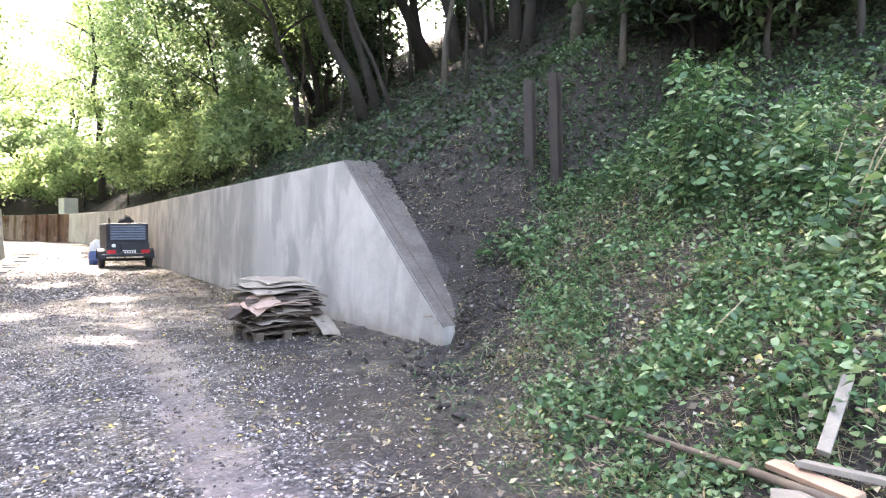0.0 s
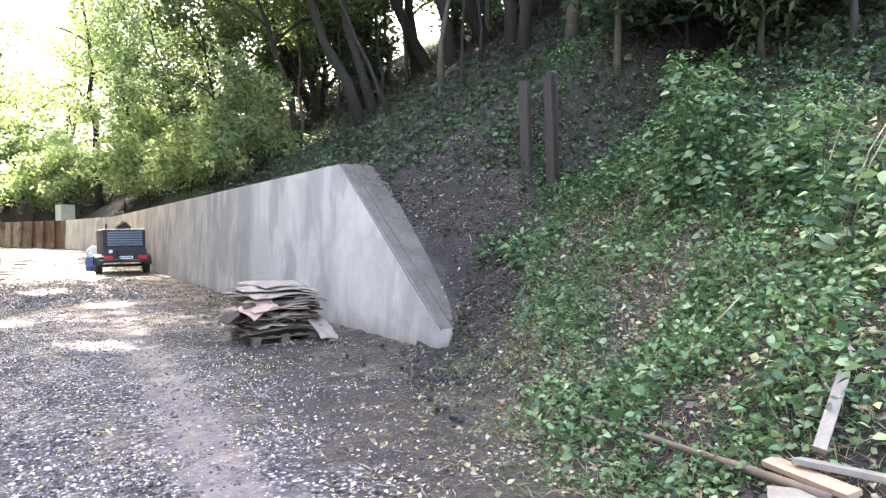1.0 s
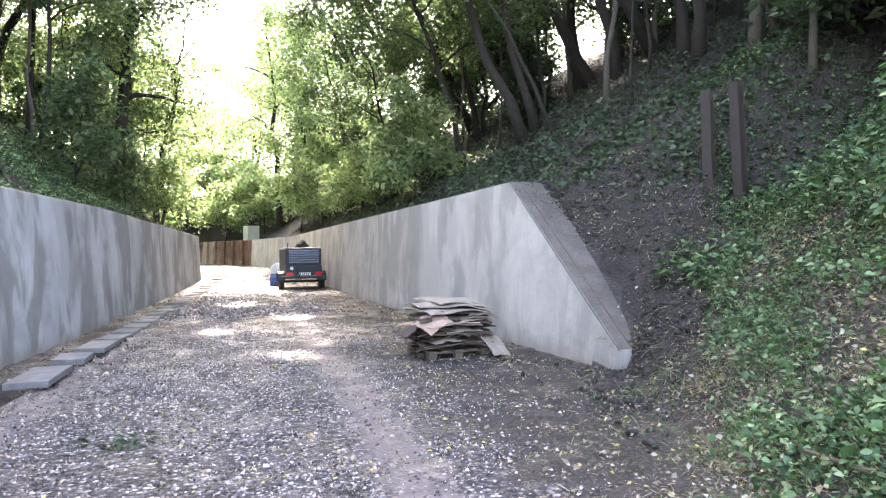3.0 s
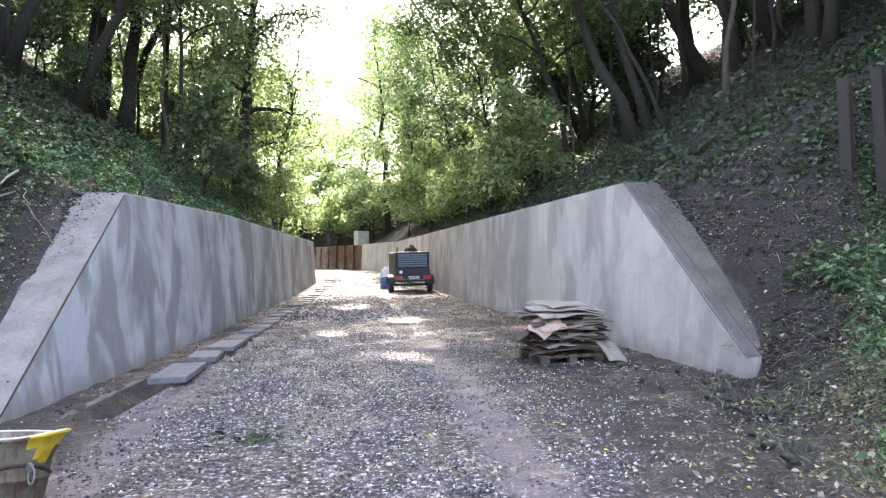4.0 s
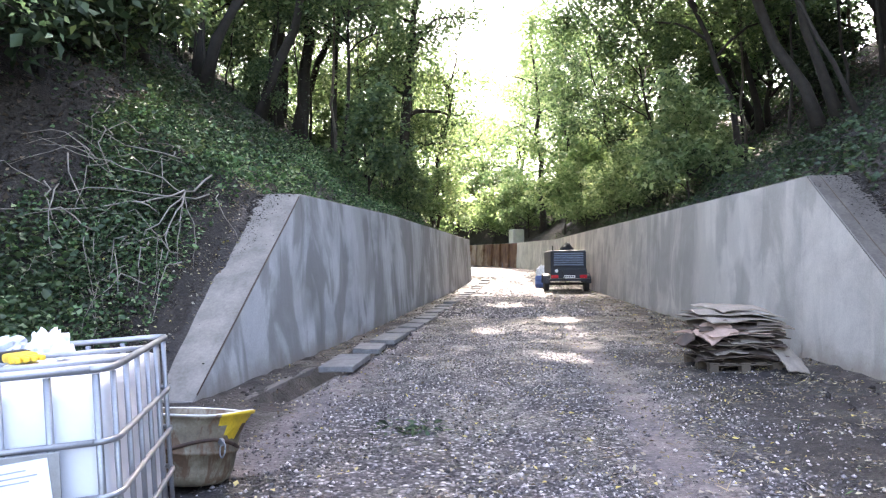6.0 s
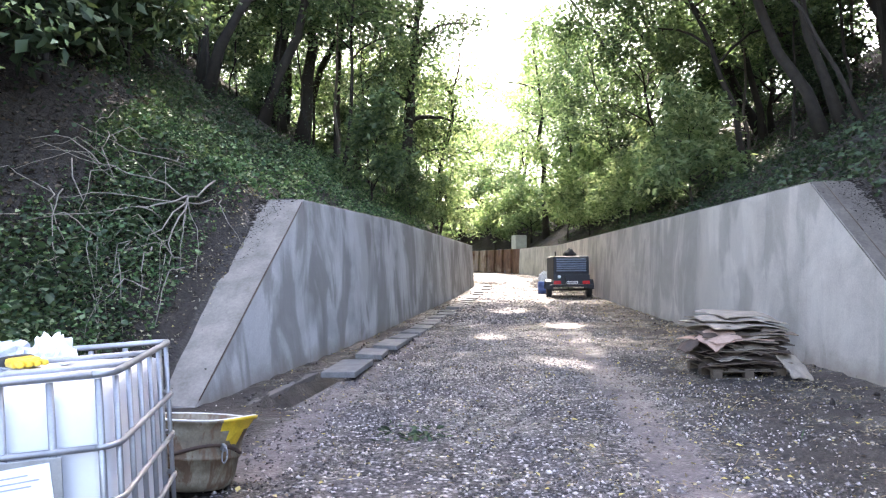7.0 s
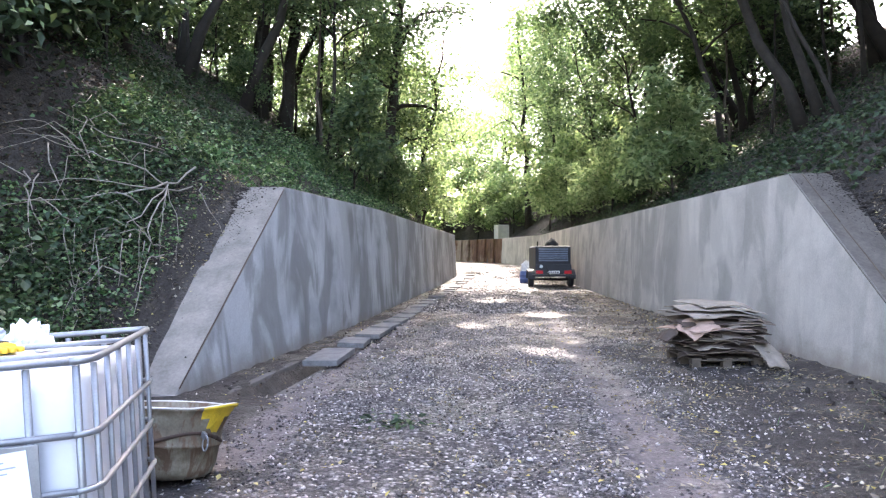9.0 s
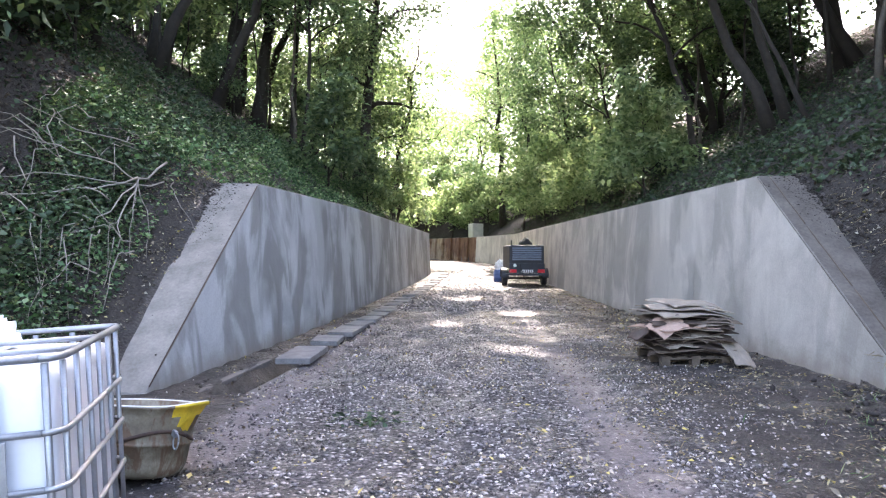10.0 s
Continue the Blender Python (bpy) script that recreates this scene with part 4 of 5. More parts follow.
for k, (x, y, h) in enumerate([(-9.0, 40, 14), (-7.0, 43.5, 14), (-11.0, 37, 14), (-12.5, 33, 13), (-13.6, 28, 12), (-10.5, 46, 15), (-14, 42, 14), (-11.6, 29.5, 13), (-15.5, 31, 12)]):
    tree(x, y, h, (RNG.uniform(-0.5, 0.8), 0), 0.15, 0.08, 3.0, 3000, (0.14, 0.26), LEAF_TREE, seed=240 + k, limbs=12)
# round the bend, with sunlight put into the paler leaf colour
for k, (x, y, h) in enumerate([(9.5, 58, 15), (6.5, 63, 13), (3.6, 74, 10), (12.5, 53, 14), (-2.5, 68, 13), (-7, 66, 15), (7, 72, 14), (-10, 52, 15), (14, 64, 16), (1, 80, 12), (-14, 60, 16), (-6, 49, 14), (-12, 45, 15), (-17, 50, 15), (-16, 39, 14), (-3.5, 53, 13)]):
    tree(x, y, h, (RNG.uniform(-1, 1), 0), 0.2, 0.12, 3.8, 3000, (0.2, 0.34), LEAF_SUN, seed=60 + k, limbs=12, label="tree beyond the bend, its leaves coloured pale green as if sunlit")

# thin stems crowding the slopes
STEMS = [tree(0, 0, h, ln, r, 0.45, 1.7, 900, (0.11, 0.2), mt, bk, limbs=6, label="thin woodland sapling with a sparse leafy top", seed=120 + k, z=0)
         for k, (h, ln, r, mt, bk) in enumerate([(8.0, (0.5, 0.2), 0.05, LEAF_TREE, BARK), (9.5, (-0.7, 0.3), 0.065, LEAF_TREE, BARK_PALE), (7.0, (0.9, -0.2), 0.04, LEAF_SUN, BARK)])]
stem_spots = [(12.6, 12.2, 0), (13.2, 16, 1), (11.6, 14.4, 2), (12.0, 18.8, 0), (13.4, 22.5, 1), (12.6, 9.2, 0), (11.8, 6.4, 1), (11.4, 19.6, 2), (14.0, 25, 0), (10.6, 24.4, 1), (12.2, 29, 2), (13.8, 12.6, 0), (10.6, 14.9, 1),
              (11.1, 8.3, 0), (9.9, 12.9, 2), (13.2, 18.4, 1), (12.9, 14.6, 2), (10.2, 20.6, 0), (14.6, 20.4, 1), (14.4, 15.2, 0), (11.9, 10.4, 1),
              (-7.6, 27.6, 0), (-8.8, 31.6, 1), (-6.6, 28.6, 2), (-4.2, 30.6, 0), (-3.6, 31.6, 1), (-5.0, 33.6, 2), (-6.4, 37, 0), (-7.8, 34, 1), (-9.8, 28, 2), (-10.4, 25.8, 0), (-11.2, 22.4, 1), (-10.8, 19.4, 0), (-11.8, 17, 2),
              (-12.8, 21, 1), (-13.2, 15.6, 0), (-12.2, 18.6, 1), (-4.0, 36.8, 2), (-2.4, 36.2, 0), (-5.4, 29.2, 1), (-8.6, 22.2, 0), (-1.9, 35.0, 2), (-7.2, 32.4, 0), (-9.2, 33.4, 1)]
stem_done = set()
for x, y, kind in stem_spots:
    s = RNG.uniform(0.85, 1.35)
    spot = Matrix.Translation((x, y, zat(x, y) - 0.12)) @ Matrix.Rotation(RNG.uniform(0, 6.28), 4, "Z") @ Matrix.Scale(s, 4)
    if kind in stem_done:
        src = STEMS[kind]
        copy_thing(src, spot @ Matrix.Diagonal((*[1 / c for c in src.scale], 1)))
    else:
        STEMS[kind].matrix_basis = spot
        stem_done.add(kind)

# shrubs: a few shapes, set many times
# the last kind has sunlight put into its paler leaf colour
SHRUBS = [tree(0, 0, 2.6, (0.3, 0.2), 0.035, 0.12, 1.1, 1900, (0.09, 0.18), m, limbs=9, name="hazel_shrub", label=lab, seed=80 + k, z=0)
          for k, (m, lab) in enumerate([(LEAF_TREE, "leafy green hazel shrub on the slope"), (LEAF_TREE, "bushy green shrub on the slope"), (LEAF_IVY, "dark evergreen shrub on the slope"), (LEAF_SUN, "shrub with leaves coloured light green as if sunlit")])]
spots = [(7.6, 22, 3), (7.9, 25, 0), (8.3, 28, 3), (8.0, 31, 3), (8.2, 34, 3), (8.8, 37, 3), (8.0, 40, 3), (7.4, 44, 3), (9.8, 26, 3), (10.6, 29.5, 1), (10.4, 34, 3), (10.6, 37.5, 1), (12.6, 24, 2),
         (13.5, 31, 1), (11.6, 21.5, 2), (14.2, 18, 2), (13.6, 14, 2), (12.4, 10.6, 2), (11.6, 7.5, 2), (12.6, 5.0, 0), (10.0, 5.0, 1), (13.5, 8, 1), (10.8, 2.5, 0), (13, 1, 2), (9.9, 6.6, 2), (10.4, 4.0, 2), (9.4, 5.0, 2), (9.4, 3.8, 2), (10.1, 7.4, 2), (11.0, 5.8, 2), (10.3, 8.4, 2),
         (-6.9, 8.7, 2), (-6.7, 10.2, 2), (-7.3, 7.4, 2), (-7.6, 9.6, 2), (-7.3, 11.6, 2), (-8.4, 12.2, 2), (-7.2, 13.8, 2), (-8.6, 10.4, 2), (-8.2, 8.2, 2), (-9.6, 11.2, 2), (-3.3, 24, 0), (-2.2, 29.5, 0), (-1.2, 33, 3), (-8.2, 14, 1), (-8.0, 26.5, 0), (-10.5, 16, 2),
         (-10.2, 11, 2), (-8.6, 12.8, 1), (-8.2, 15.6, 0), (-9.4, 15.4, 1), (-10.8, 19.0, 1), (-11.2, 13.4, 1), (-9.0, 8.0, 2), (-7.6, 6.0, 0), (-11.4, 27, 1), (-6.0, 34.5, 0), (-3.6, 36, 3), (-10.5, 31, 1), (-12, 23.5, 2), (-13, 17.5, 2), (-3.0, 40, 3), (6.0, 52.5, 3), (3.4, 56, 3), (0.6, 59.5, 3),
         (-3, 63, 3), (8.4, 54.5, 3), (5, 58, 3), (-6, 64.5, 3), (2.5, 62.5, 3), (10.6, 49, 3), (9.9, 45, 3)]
placed = set()
for x, y, kind in spots:
    s = RNG.uniform(0.8, 1.45) * (1.5 if y > 42 else 1)
    spot = Matrix.Translation((x, y, zat(x, y) - 0.12)) @ Matrix.Rotation(RNG.uniform(0, 6.28), 4, "Z") @ Matrix.Scale(s, 4)
    if kind in placed:
        src = SHRUBS[kind]
        copy_thing(src, spot @ Matrix.Diagonal((*[1 / c for c in src.scale], 1)))
    else:
        SHRUBS[kind].matrix_basis = spot
        placed.add(kind)


# tall weeds on the bank's crest
def tall_weed(x, y, h, lean, seed, mat=None, label="tall leafy green nettle stem on the bank"):
    rng = np.random.default_rng(seed)
    t = tagged(new("tall_weed"), label, "weed", "tall weeds on the bank")
    t.location = (x, y, zat(x, y) - 0.03)
    p = bent((0, 0, 0), (lean[0], lean[1], h), (0, 0, 0), 8, rng, 0.012)
    part("stem", tubes("stem", [(p, np.linspace(0.008, 0.003, 8), 5)], LEAF_IVY), None, t)
    n = int(70 * h)
    s = rng.uniform(0.12, 1, n) * 7
    i = np.minimum(s.astype(int), 6)
    at = p[i] + (p[i + 1] - p[i]) * (s - i)[:, None]
    out = unit(rng.normal(size=(n, 3)) * (1, 1, 0.2))
    at = at + out * rng.uniform(0.0, 0.10, n)[:, None]
    part("leaves", leaf_mesh("leaves", at, rng.uniform(0.06, 0.14, n), out + (0, 0, -0.25), mat or LEAF_BANK, 0.5, rng=rng, fine=True), None, t)
    return t


k = 0
for cx, cy, hh, cnt, rad in ((6.30, 3.95, 1.55, 22, 0.34), (6.15, 3.1, 0.85, 14, 0.5), (7.25, 5.75, 0.6, 14, 0.45), (6.8, 4.6, 0.7, 12, 0.5), (5.7, 2.5, 0.8, 12, 0.5), (6.35, 6.75, 0.55, 10, 0.35), (6.2, 7.3, 0.5, 8, 0.3), (5.0, 1.9, 0.6, 8, 0.4)):
    for _ in range(cnt):
        a, q = RNG.uniform(0, 6.28), rad * RNG.uniform() ** 0.5
        tall_weed(cx + q * math.cos(a), cy + q * math.sin(a), hh * RNG.uniform(0.6, 1.15), tuple(RNG.normal(size=2) * 0.12 * hh), 300 + k)
        k += 1


# ---- things on the track ----
def empty(name, m, label, category, group=""):
    ob = tagged(new(name), label, category, group)
    ob.matrix_basis = m
    return ob


def rod(name, pts, r, mat, parent, label="", sides=8):
    return part(name, tubes(name, [(pts, r, sides)], mat), None, parent, label)


def lathe(profile, sides=24, squash=1.0):
    """A turned shape from (radius, z) pairs."""
    verts, faces = [], []
    for r, z in profile:
        for k in range(sides):
            a = 2 * math.pi * k / sides
            verts.append((r * math.cos(a), r * math.sin(a) * squash, z))
    for i in range(len(profile) - 1):
        for k in range(sides):
            k2 = (k + 1) % sides
            faces.append((i * sides + k, i * sides + k2, (i + 1) * sides + k2, (i + 1) * sides + k))
    faces.append(tuple(range(sides))[::-1])
    faces.append(tuple((len(profile) - 1) * sides + k for k in range(sides)))
    return verts, faces


def bulk_tank(m):
    """A white plastic tank in a tubular steel cage on a steel pallet. Origin: middle of the foot."""
    w, d, h = 1.0, 1.17, 1.18
    t = empty("bulk_tank", m, "white plastic bulk liquid tank in a galvanised cage", "tank")
    bm = bmesh.new()
    box(bm, (w - 0.07, d - 0.07, h - 0.20), (0, 0, 0.14 + (h - 0.20) / 2), bevel=0.06)
    bmesh.ops.subdivide_edges(bm, edges=[e for e in bm.edges if e.calc_length() > 0.4], cuts=6, use_grid_fill=True)
    for v in bm.verts:
        if abs(v.co.z - (h - 0.06)) > 0.05:
            k = 0.012 * noise.noise(v.co * 3.0)
            v.co.x += k * (1 if v.co.x > 0 else -1) * 0.6
            v.co.y += k * (1 if v.co.y > 0 else -1) * 0.6
        else:
            v.co.z += 0.02 * noise.noise(v.co * 2.5)
    part("tank_body", bm, TANK, t, smooth=True)
    v, f = lathe([(0.115, h - 0.07), (0.12, h - 0.03), (0.10, h - 0.015), (0.0, h - 0.012)], 20)
    part("filler_cap", mesh_from("filler_cap", v, f, TANK, True), None, t)
    bm = bmesh.new()
    box(bm, (w, d, 0.03), (0, 0, 0.125))
    for y in (-d / 2 + 0.06, 0, d / 2 - 0.06):
        box(bm, (w, 0.10, 0.02), (0, y, 0.01))
        for x in (-w / 2 + 0.08, 0, w / 2 - 0.08):
            box(bm, (0.12, 0.10, 0.09), (x, y, 0.065), bevel=0.008)
    part("pallet", bm, STEEL, t)

    def ring(z, out=0.0):
        a, b, c = w / 2 + out, d / 2 + out, 0.08
        pts = []
        for sx, sy, a0 in ((1, -1, -90), (1, 1, 0), (-1, 1, 90), (-1, -1, 180)):
            for k in range(5):
                q = radians(a0 + 22.5 * k)
                pts.append((sx * (a - c) + c * math.cos(q), sy * (b - c) + c * math.sin(q), z))
        return pts + [pts[0]]

    for z in (h, 0.885, 0.66, 0.43, 0.19):
        rod("cage_ring", ring(z, 0.012), 0.014 if z < h else 0.016, STEEL, t)
    for k in range(6):
        x = -w / 2 + 0.05 + k * (w - 0.10) / 5
        for y in (-d / 2, d / 2):
            rod("cage_upright", [(x, y, 0.12), (x, y, h - 0.02)], 0.015, STEEL, t)
    for k in range(6):
        y = -d / 2 + 0.06 + k * (d - 0.12) / 5
        for x in (-w / 2, w / 2):
            rod("cage_upright", [(x, y, 0.12), (x, y, h - 0.02)], 0.013, STEEL, t)
    for k in (-0.28, 0.12):
        rod("top_bar", [(-w / 2, k, h - 0.005), (w / 2, k, h - 0.005)], 0.013, STEEL, t)
    plate = part("label_plate", boxed((0.34, 0.006, 0.34), (0.14, -d / 2 - 0.030, 0.70), bevel=0.004), STEEL, t, "steel sign plate on the cage")
    part("paper", boxed((0.25, 0.003, 0.22), (0.15, -d / 2 - 0.036, 0.735), (0, -4, 0)), PAPER, plate, "white paper label")
    for k, ln in enumerate((0.12, 0.16, 0.13, 0.06)):
        part("print_bar", boxed((ln, 0.002, 0.006), (0.07 + ln / 2, -d / 2 - 0.0395, 0.81 - 0.022 * k - (0.05 if k == 3 else 0)), (0, -4, 0)), INK, plate)
    return t


IBC_YAW = 12.9
tilt = pose(0, 0, 0, 0, -3.2, 0)
corner = (pose(0, 0, 0, 0, 0, IBC_YAW) @ tilt) @ Vector((0.512, -0.597, 1.18))
ibc_at = Vector((-1.790, 2.725, 1.185)) - corner
ibc = bulk_tank(Matrix.Translation(ibc_at) @ pose(0, 0, 0, 0, 0, IBC_YAW) @ tilt)
ibc_frame = ibc.matrix_basis.copy()


def crumple(name, size, mat, m, label, category, seed, amp=0.35):
    bm = bmesh.new()
    bmesh.ops.create_icosphere(bm, subdivisions=4, radius=1)
    for v in bm.verts:
        k = 1 + amp * (abs(noise.noise(v.co * 2.3 + Vector((seed, 0, 0)))) * 2 - 0.5) + amp * 0.5 * noise.noise(v.co * 6 + Vector((0, seed, 0)))
        v.co = Vector((v.co.x * size[0] * k, v.co.y * size[1] * k, max(v.co.z * size[2] * k, -0.25 * size[2])))
    ob = part(name, bm, mat)
    ob.matrix_basis = m
    return tagged(ob, label, category)


crumple("plastic_wrap", (0.26, 0.15, 0.12), FILM, ibc_frame @ pose(-0.30, 0.20, 1.16, 0, 0, 10), "crumpled clear plastic film lying on the tank", "plastic film", 3.1)
crumple("white_bag", (0.10, 0.08, 0.12), WHITE, ibc_frame @ pose(0.0, 0.25, 1.17, 0, 0, 30), "crumpled white plastic bag on top of the tank", "plastic bag", 7.7)
glove = empty("work_glove", ibc_frame @ pose(-0.04, 0.0, 1.155, 0, 0, 215) @ Matrix.Scale(1.25, 4), "yellow and dark work glove lying on the tank", "glove")
bm = bmesh.new()
for k in range(4):
    box(bm, (0.022, 0.09, 0.02), (-0.036 + 0.024 * k, 0.09, 0.03), (0, 0, 6 - 4 * k), 0.008)
box(bm, (0.10, 0.11, 0.035), (0, 0, 0.03), bevel=0.014)
part("palm", bm, YELLOW, glove, smooth=True)
part("cuff", boxed((0.11, 0.07, 0.04), (0, -0.085, 0.03), (0, 0, 4), 0.014), TYRE, glove, "dark knitted cuff", True)


def mortar_skip(m):
    """A tapered steel tub with a pouring lip, a ridge round it and a lifting ring."""
    t = empty("mortar_skip", m, "dirty grey steel mortar tub with worn yellow lip", "tub")
    sides, verts, faces = 36, [], []
    prof = [(0.23, 0.0), (0.29, 0.012), (0.33, 0.045), (0.352, 0.10), (0.372, 0.25), (0.384, 0.255), (0.386, 0.275), (0.376, 0.285), (0.386, 0.40), (0.393, 0.47), (0.400, 0.53), (0.415, 0.535), (0.412, 0.555), (0.385, 0.55), (0.345, 0.28), (0.30, 0.05), (0.0, 0.045)]
    for i, (r, z) in enumerate(prof):
        for k in range(sides):
            a = 2 * math.pi * k / sides
            lip = max(0.0, math.cos(a)) ** 10 * max(0, (z - 0.40) / 0.15) if i < 14 else 0
            rr = r * (1 + 0.28 * lip) + 0.004 * noise.noise((math.cos(a) * 2, math.sin(a) * 2, z * 5))
            verts.append((rr * math.cos(a), rr * math.sin(a) * 0.92, z + 0.045 * lip))
    for i in range(len(prof) - 1):
        for k in range(sides):
            k2 = (k + 1) % sides
            faces.append((i * sides + k, i * sides + k2, (i + 1) * sides + k2, (i + 1) * sides + k))
    faces.append(tuple(range(sides))[::-1])
    me = mesh_from("tub", verts, faces, BUCKET, True)
    me.materials.append(YELLOW)
    for p in me.polygons:
        c = p.center
        if c.z > 0.47 + 0.10 * noise.noise((c.x * 9, c.y * 9, 1)) and math.atan2(abs(c.y), c.x) < 0.44:
            p.material_index = 1
    part("tub", me, None, t)
    rim = [(0.41 * math.cos(a) * (1 + 0.26 * max(0, math.cos(a)) ** 10), 0.38 * math.sin(a), 0.555 + 0.045 * max(0, math.cos(a)) ** 10) for a in np.linspace(0, 2 * math.pi, 41)]
    rod("rim", rim, 0.008, STONE, t, "pale chipped rim")
    rod("ridge", [(0.375 * math.cos(a), 0.345 * math.sin(a), 0.27 + 0.10 * max(0, math.cos(a + 0.6)) ** 3) for a in np.linspace(0, 2 * math.pi, 37)], 0.017, POST_DARK, t, "bent dark hoop handle")
    lug = part("lug", boxed((0.05, 0.03, 0.05), (0.40, -0.20, 0.36), (0, 20, -28), 0.008), STEEL, t)
    rod("lifting_ring", [(0.425 + 0.022 * math.cos(a), -0.215, 0.305 + 0.058 * math.sin(a)) for a in np.linspace(0, 2 * math.pi, 17)], 0.006, STEEL, lug, "steel ring")
    return t


mortar_skip(pose(-2.33, 4.86, zat(-2.33, 4.86) + 0.015, -9, 3, 0) @ pose(0, 0, 0, 0, 0, -14) @ Matrix.Scale(0.9, 4))


def sheet(name, w, d, m, mat, seed, wave=0.05, thick=0.014, droop=0.1):
    """A buckled, ragged-edged sheet with thickness."""
    nx, ny = 14, 12
    verts, faces = [], []
    for side in (0, 1):
        for j in range(ny + 1):
            for i in range(nx + 1):
                u, v = i / nx - 0.5, j / ny - 0.5
                ex = 0.03 * noise.noise((v * 6, seed, 0)) if i in (0, nx) else 0
                ey = 0.03 * noise.noise((u * 6, seed, 4)) if j in (0, ny) else 0
                z = wave * noise.noise((u * 2.2 + seed, v * 2.2, seed)) * 1.4 - droop * (u * u * 2.2 + v * v * 1.2) + 0.4 * wave * noise.noise((u * 5, v * 5 + seed, 2))
                verts.append((u * w + ex, v * d + ey, z + (thick if side else 0)))
    n = (nx + 1) * (ny + 1)
    for j in range(ny):
        for i in range(nx):
            a = j * (nx + 1) + i
            faces.append((a, a + nx + 1, a + nx + 2, a + 1))
            faces.append((n + a, n + a + 1, n + a + nx + 2, n + a + nx + 1))
    rim = [i for i in range(nx + 1)] + [j * (nx + 1) + nx for j in range(1, ny + 1)] + [ny * (nx + 1) + i for i in range(nx - 1, -1, -1)] + [j * (nx + 1) for j in range(ny - 1, 0, -1)]
    for a, b in zip(rim, rim[1:] + rim[:1]):
        faces.append((a, b, n + b, n + a))
    ob = part(name, mesh_from(name, verts, faces, mat), None)
    ob.matrix_basis = m
    return ob


def pallet(m, w=1.06, d=0.9):
    t = empty("wooden_pallet", m, "dark wet wooden pallet under a stack of sheets", "pallet")
    for y in (-d / 2 + 0.05, 0, d / 2 - 0.05):
        part("runner", boxed((w, 0.10, 0.022), (0, y, 0.011), bevel=0.003), WOOD_DARK, t)
        for x in (-w / 2 + 0.07, 0, w / 2 - 0.07):
            part("block", boxed((0.13, 0.10, 0.085), (x, y, 0.065), bevel=0.004), WOOD_DARK, t)
        part("cross_board", boxed((w, 0.12, 0.02), (0, y, 0.118), bevel=0.003), WOOD_DARK, t)
    for k in range(5):
        part("deck_board", boxed((0.15, d, 0.02), (-w / 2 + 0.075 + k * (w - 0.15) / 4, 0, 0.139), bevel=0.003), WOOD_DARK, t)
    return t


PX, PY, PYAW = 3.78, 9.92, 3.0
pz = zat(PX, PY)
pallet(pose(PX, PY, pz - 0.015, 0, 0, PYAW))
layers = [(SHEET_DARK, 1.12, 0.95, 0.0, 0.0, 2), (SHEET_MID, 1.16, 0.98, 0.02, -0.02, -3), (SHEET_DARK, 1.08, 0.96, -0.02, 0.0, 4), (SHEET_DARK, 1.20, 0.94, -0.03, 0.02, -6), (SHEET_MID, 1.10, 1.0, 0.04, -0.03, 5),
          (SHEET_DARK, 1.22, 0.9, 0.05, 0.0, -4), (SHEET_RED, 1.16, 1.0, -0.07, -0.06, 9), (SHEET_DARK, 1.10, 0.95, 0.05, 0.03, 0), (SHEET_MID, 1.28, 1.0, 0.07, 0.0, -7), (SHEET_DARK, 1.05, 0.9, 0.02, 0.04, 6),
          (SHEET, 1.16, 0.98, -0.03, 0.0, 8), (SHEET, 1.20, 0.9, 0.03, 0.05, -8), (SHEET, 0.92, 0.72, 0.08, 0.10, 14)]
z = pz + 0.17
for k, (mt, w, d, ox, oy, yaw) in enumerate(layers):
    lab = {SHEET_MID: "damp brown buckled sheet lying in a stack", SHEET: "weathered beige sheet, buckled, lying in a stack", SHEET_DARK: "dark wet buckled sheet lying in a stack", SHEET_RED: "reddish buckled sheet sticking out of the stack"}[mt]
    ob = sheet("building_sheet", w, d, pose(PX + ox, PY + oy, z + 0.03, RNG.uniform(-4, 4), RNG.uniform(-4, 4), PYAW + yaw), mt, 3.7 * k + 1, 0.035, 0.014, 0.02 + 0.006 * k)
    tagged(ob, lab, "sheet", "stack of sheets on the pallet")
    z += 0.047 + 0.012 * (k % 3)
for k in range(14):
    mt = (SHEET_DARK, SHEET_MID, SHEET_DARK, SHEET)[k % 4]
    a = RNG.uniform(-0.5, 0.5)
    ob = sheet("broken_sheet", RNG.uniform(0.35, 0.7), RNG.uniform(0.3, 0.6), pose(PX + a, PY - 0.22 - RNG.uniform(0, 0.14), pz + 0.2 + 0.038 * k, RNG.uniform(-3, 7), a * 10 + RNG.uniform(-6, 6), RNG.uniform(-25, 25)), mt, 5.3 * k + 40, 0.025, 0.014, 0.05)
    tagged(ob, {SHEET: "pale broken piece of sheet in the stack", SHEET_MID: "damp brown broken piece of sheet in the stack", SHEET_DARK: "dark wet broken piece of sheet in the stack"}[mt], "sheet", "stack of sheets on the pallet")
ob = sheet("building_sheet", 0.42, 0.5, pose(4.42, 9.42, zat(4.4, 9.4) + 0.17, 38, 12, 20), SHEET, 91, 0.02, 0.02, 0.03)
tagged(ob, "loose grey sheet offcut leaning on the pallet", "sheet")
ob = sheet("building_sheet", 0.5, 0.22, pose(3.12, 9.75, pz + 0.50, 6, -24, 20), SHEET_DARK, 33, 0.03, 0.015, 0.05)
tagged(ob, "dark broken strip sticking out of the stack", "sheet", "stack of sheets on the pallet")
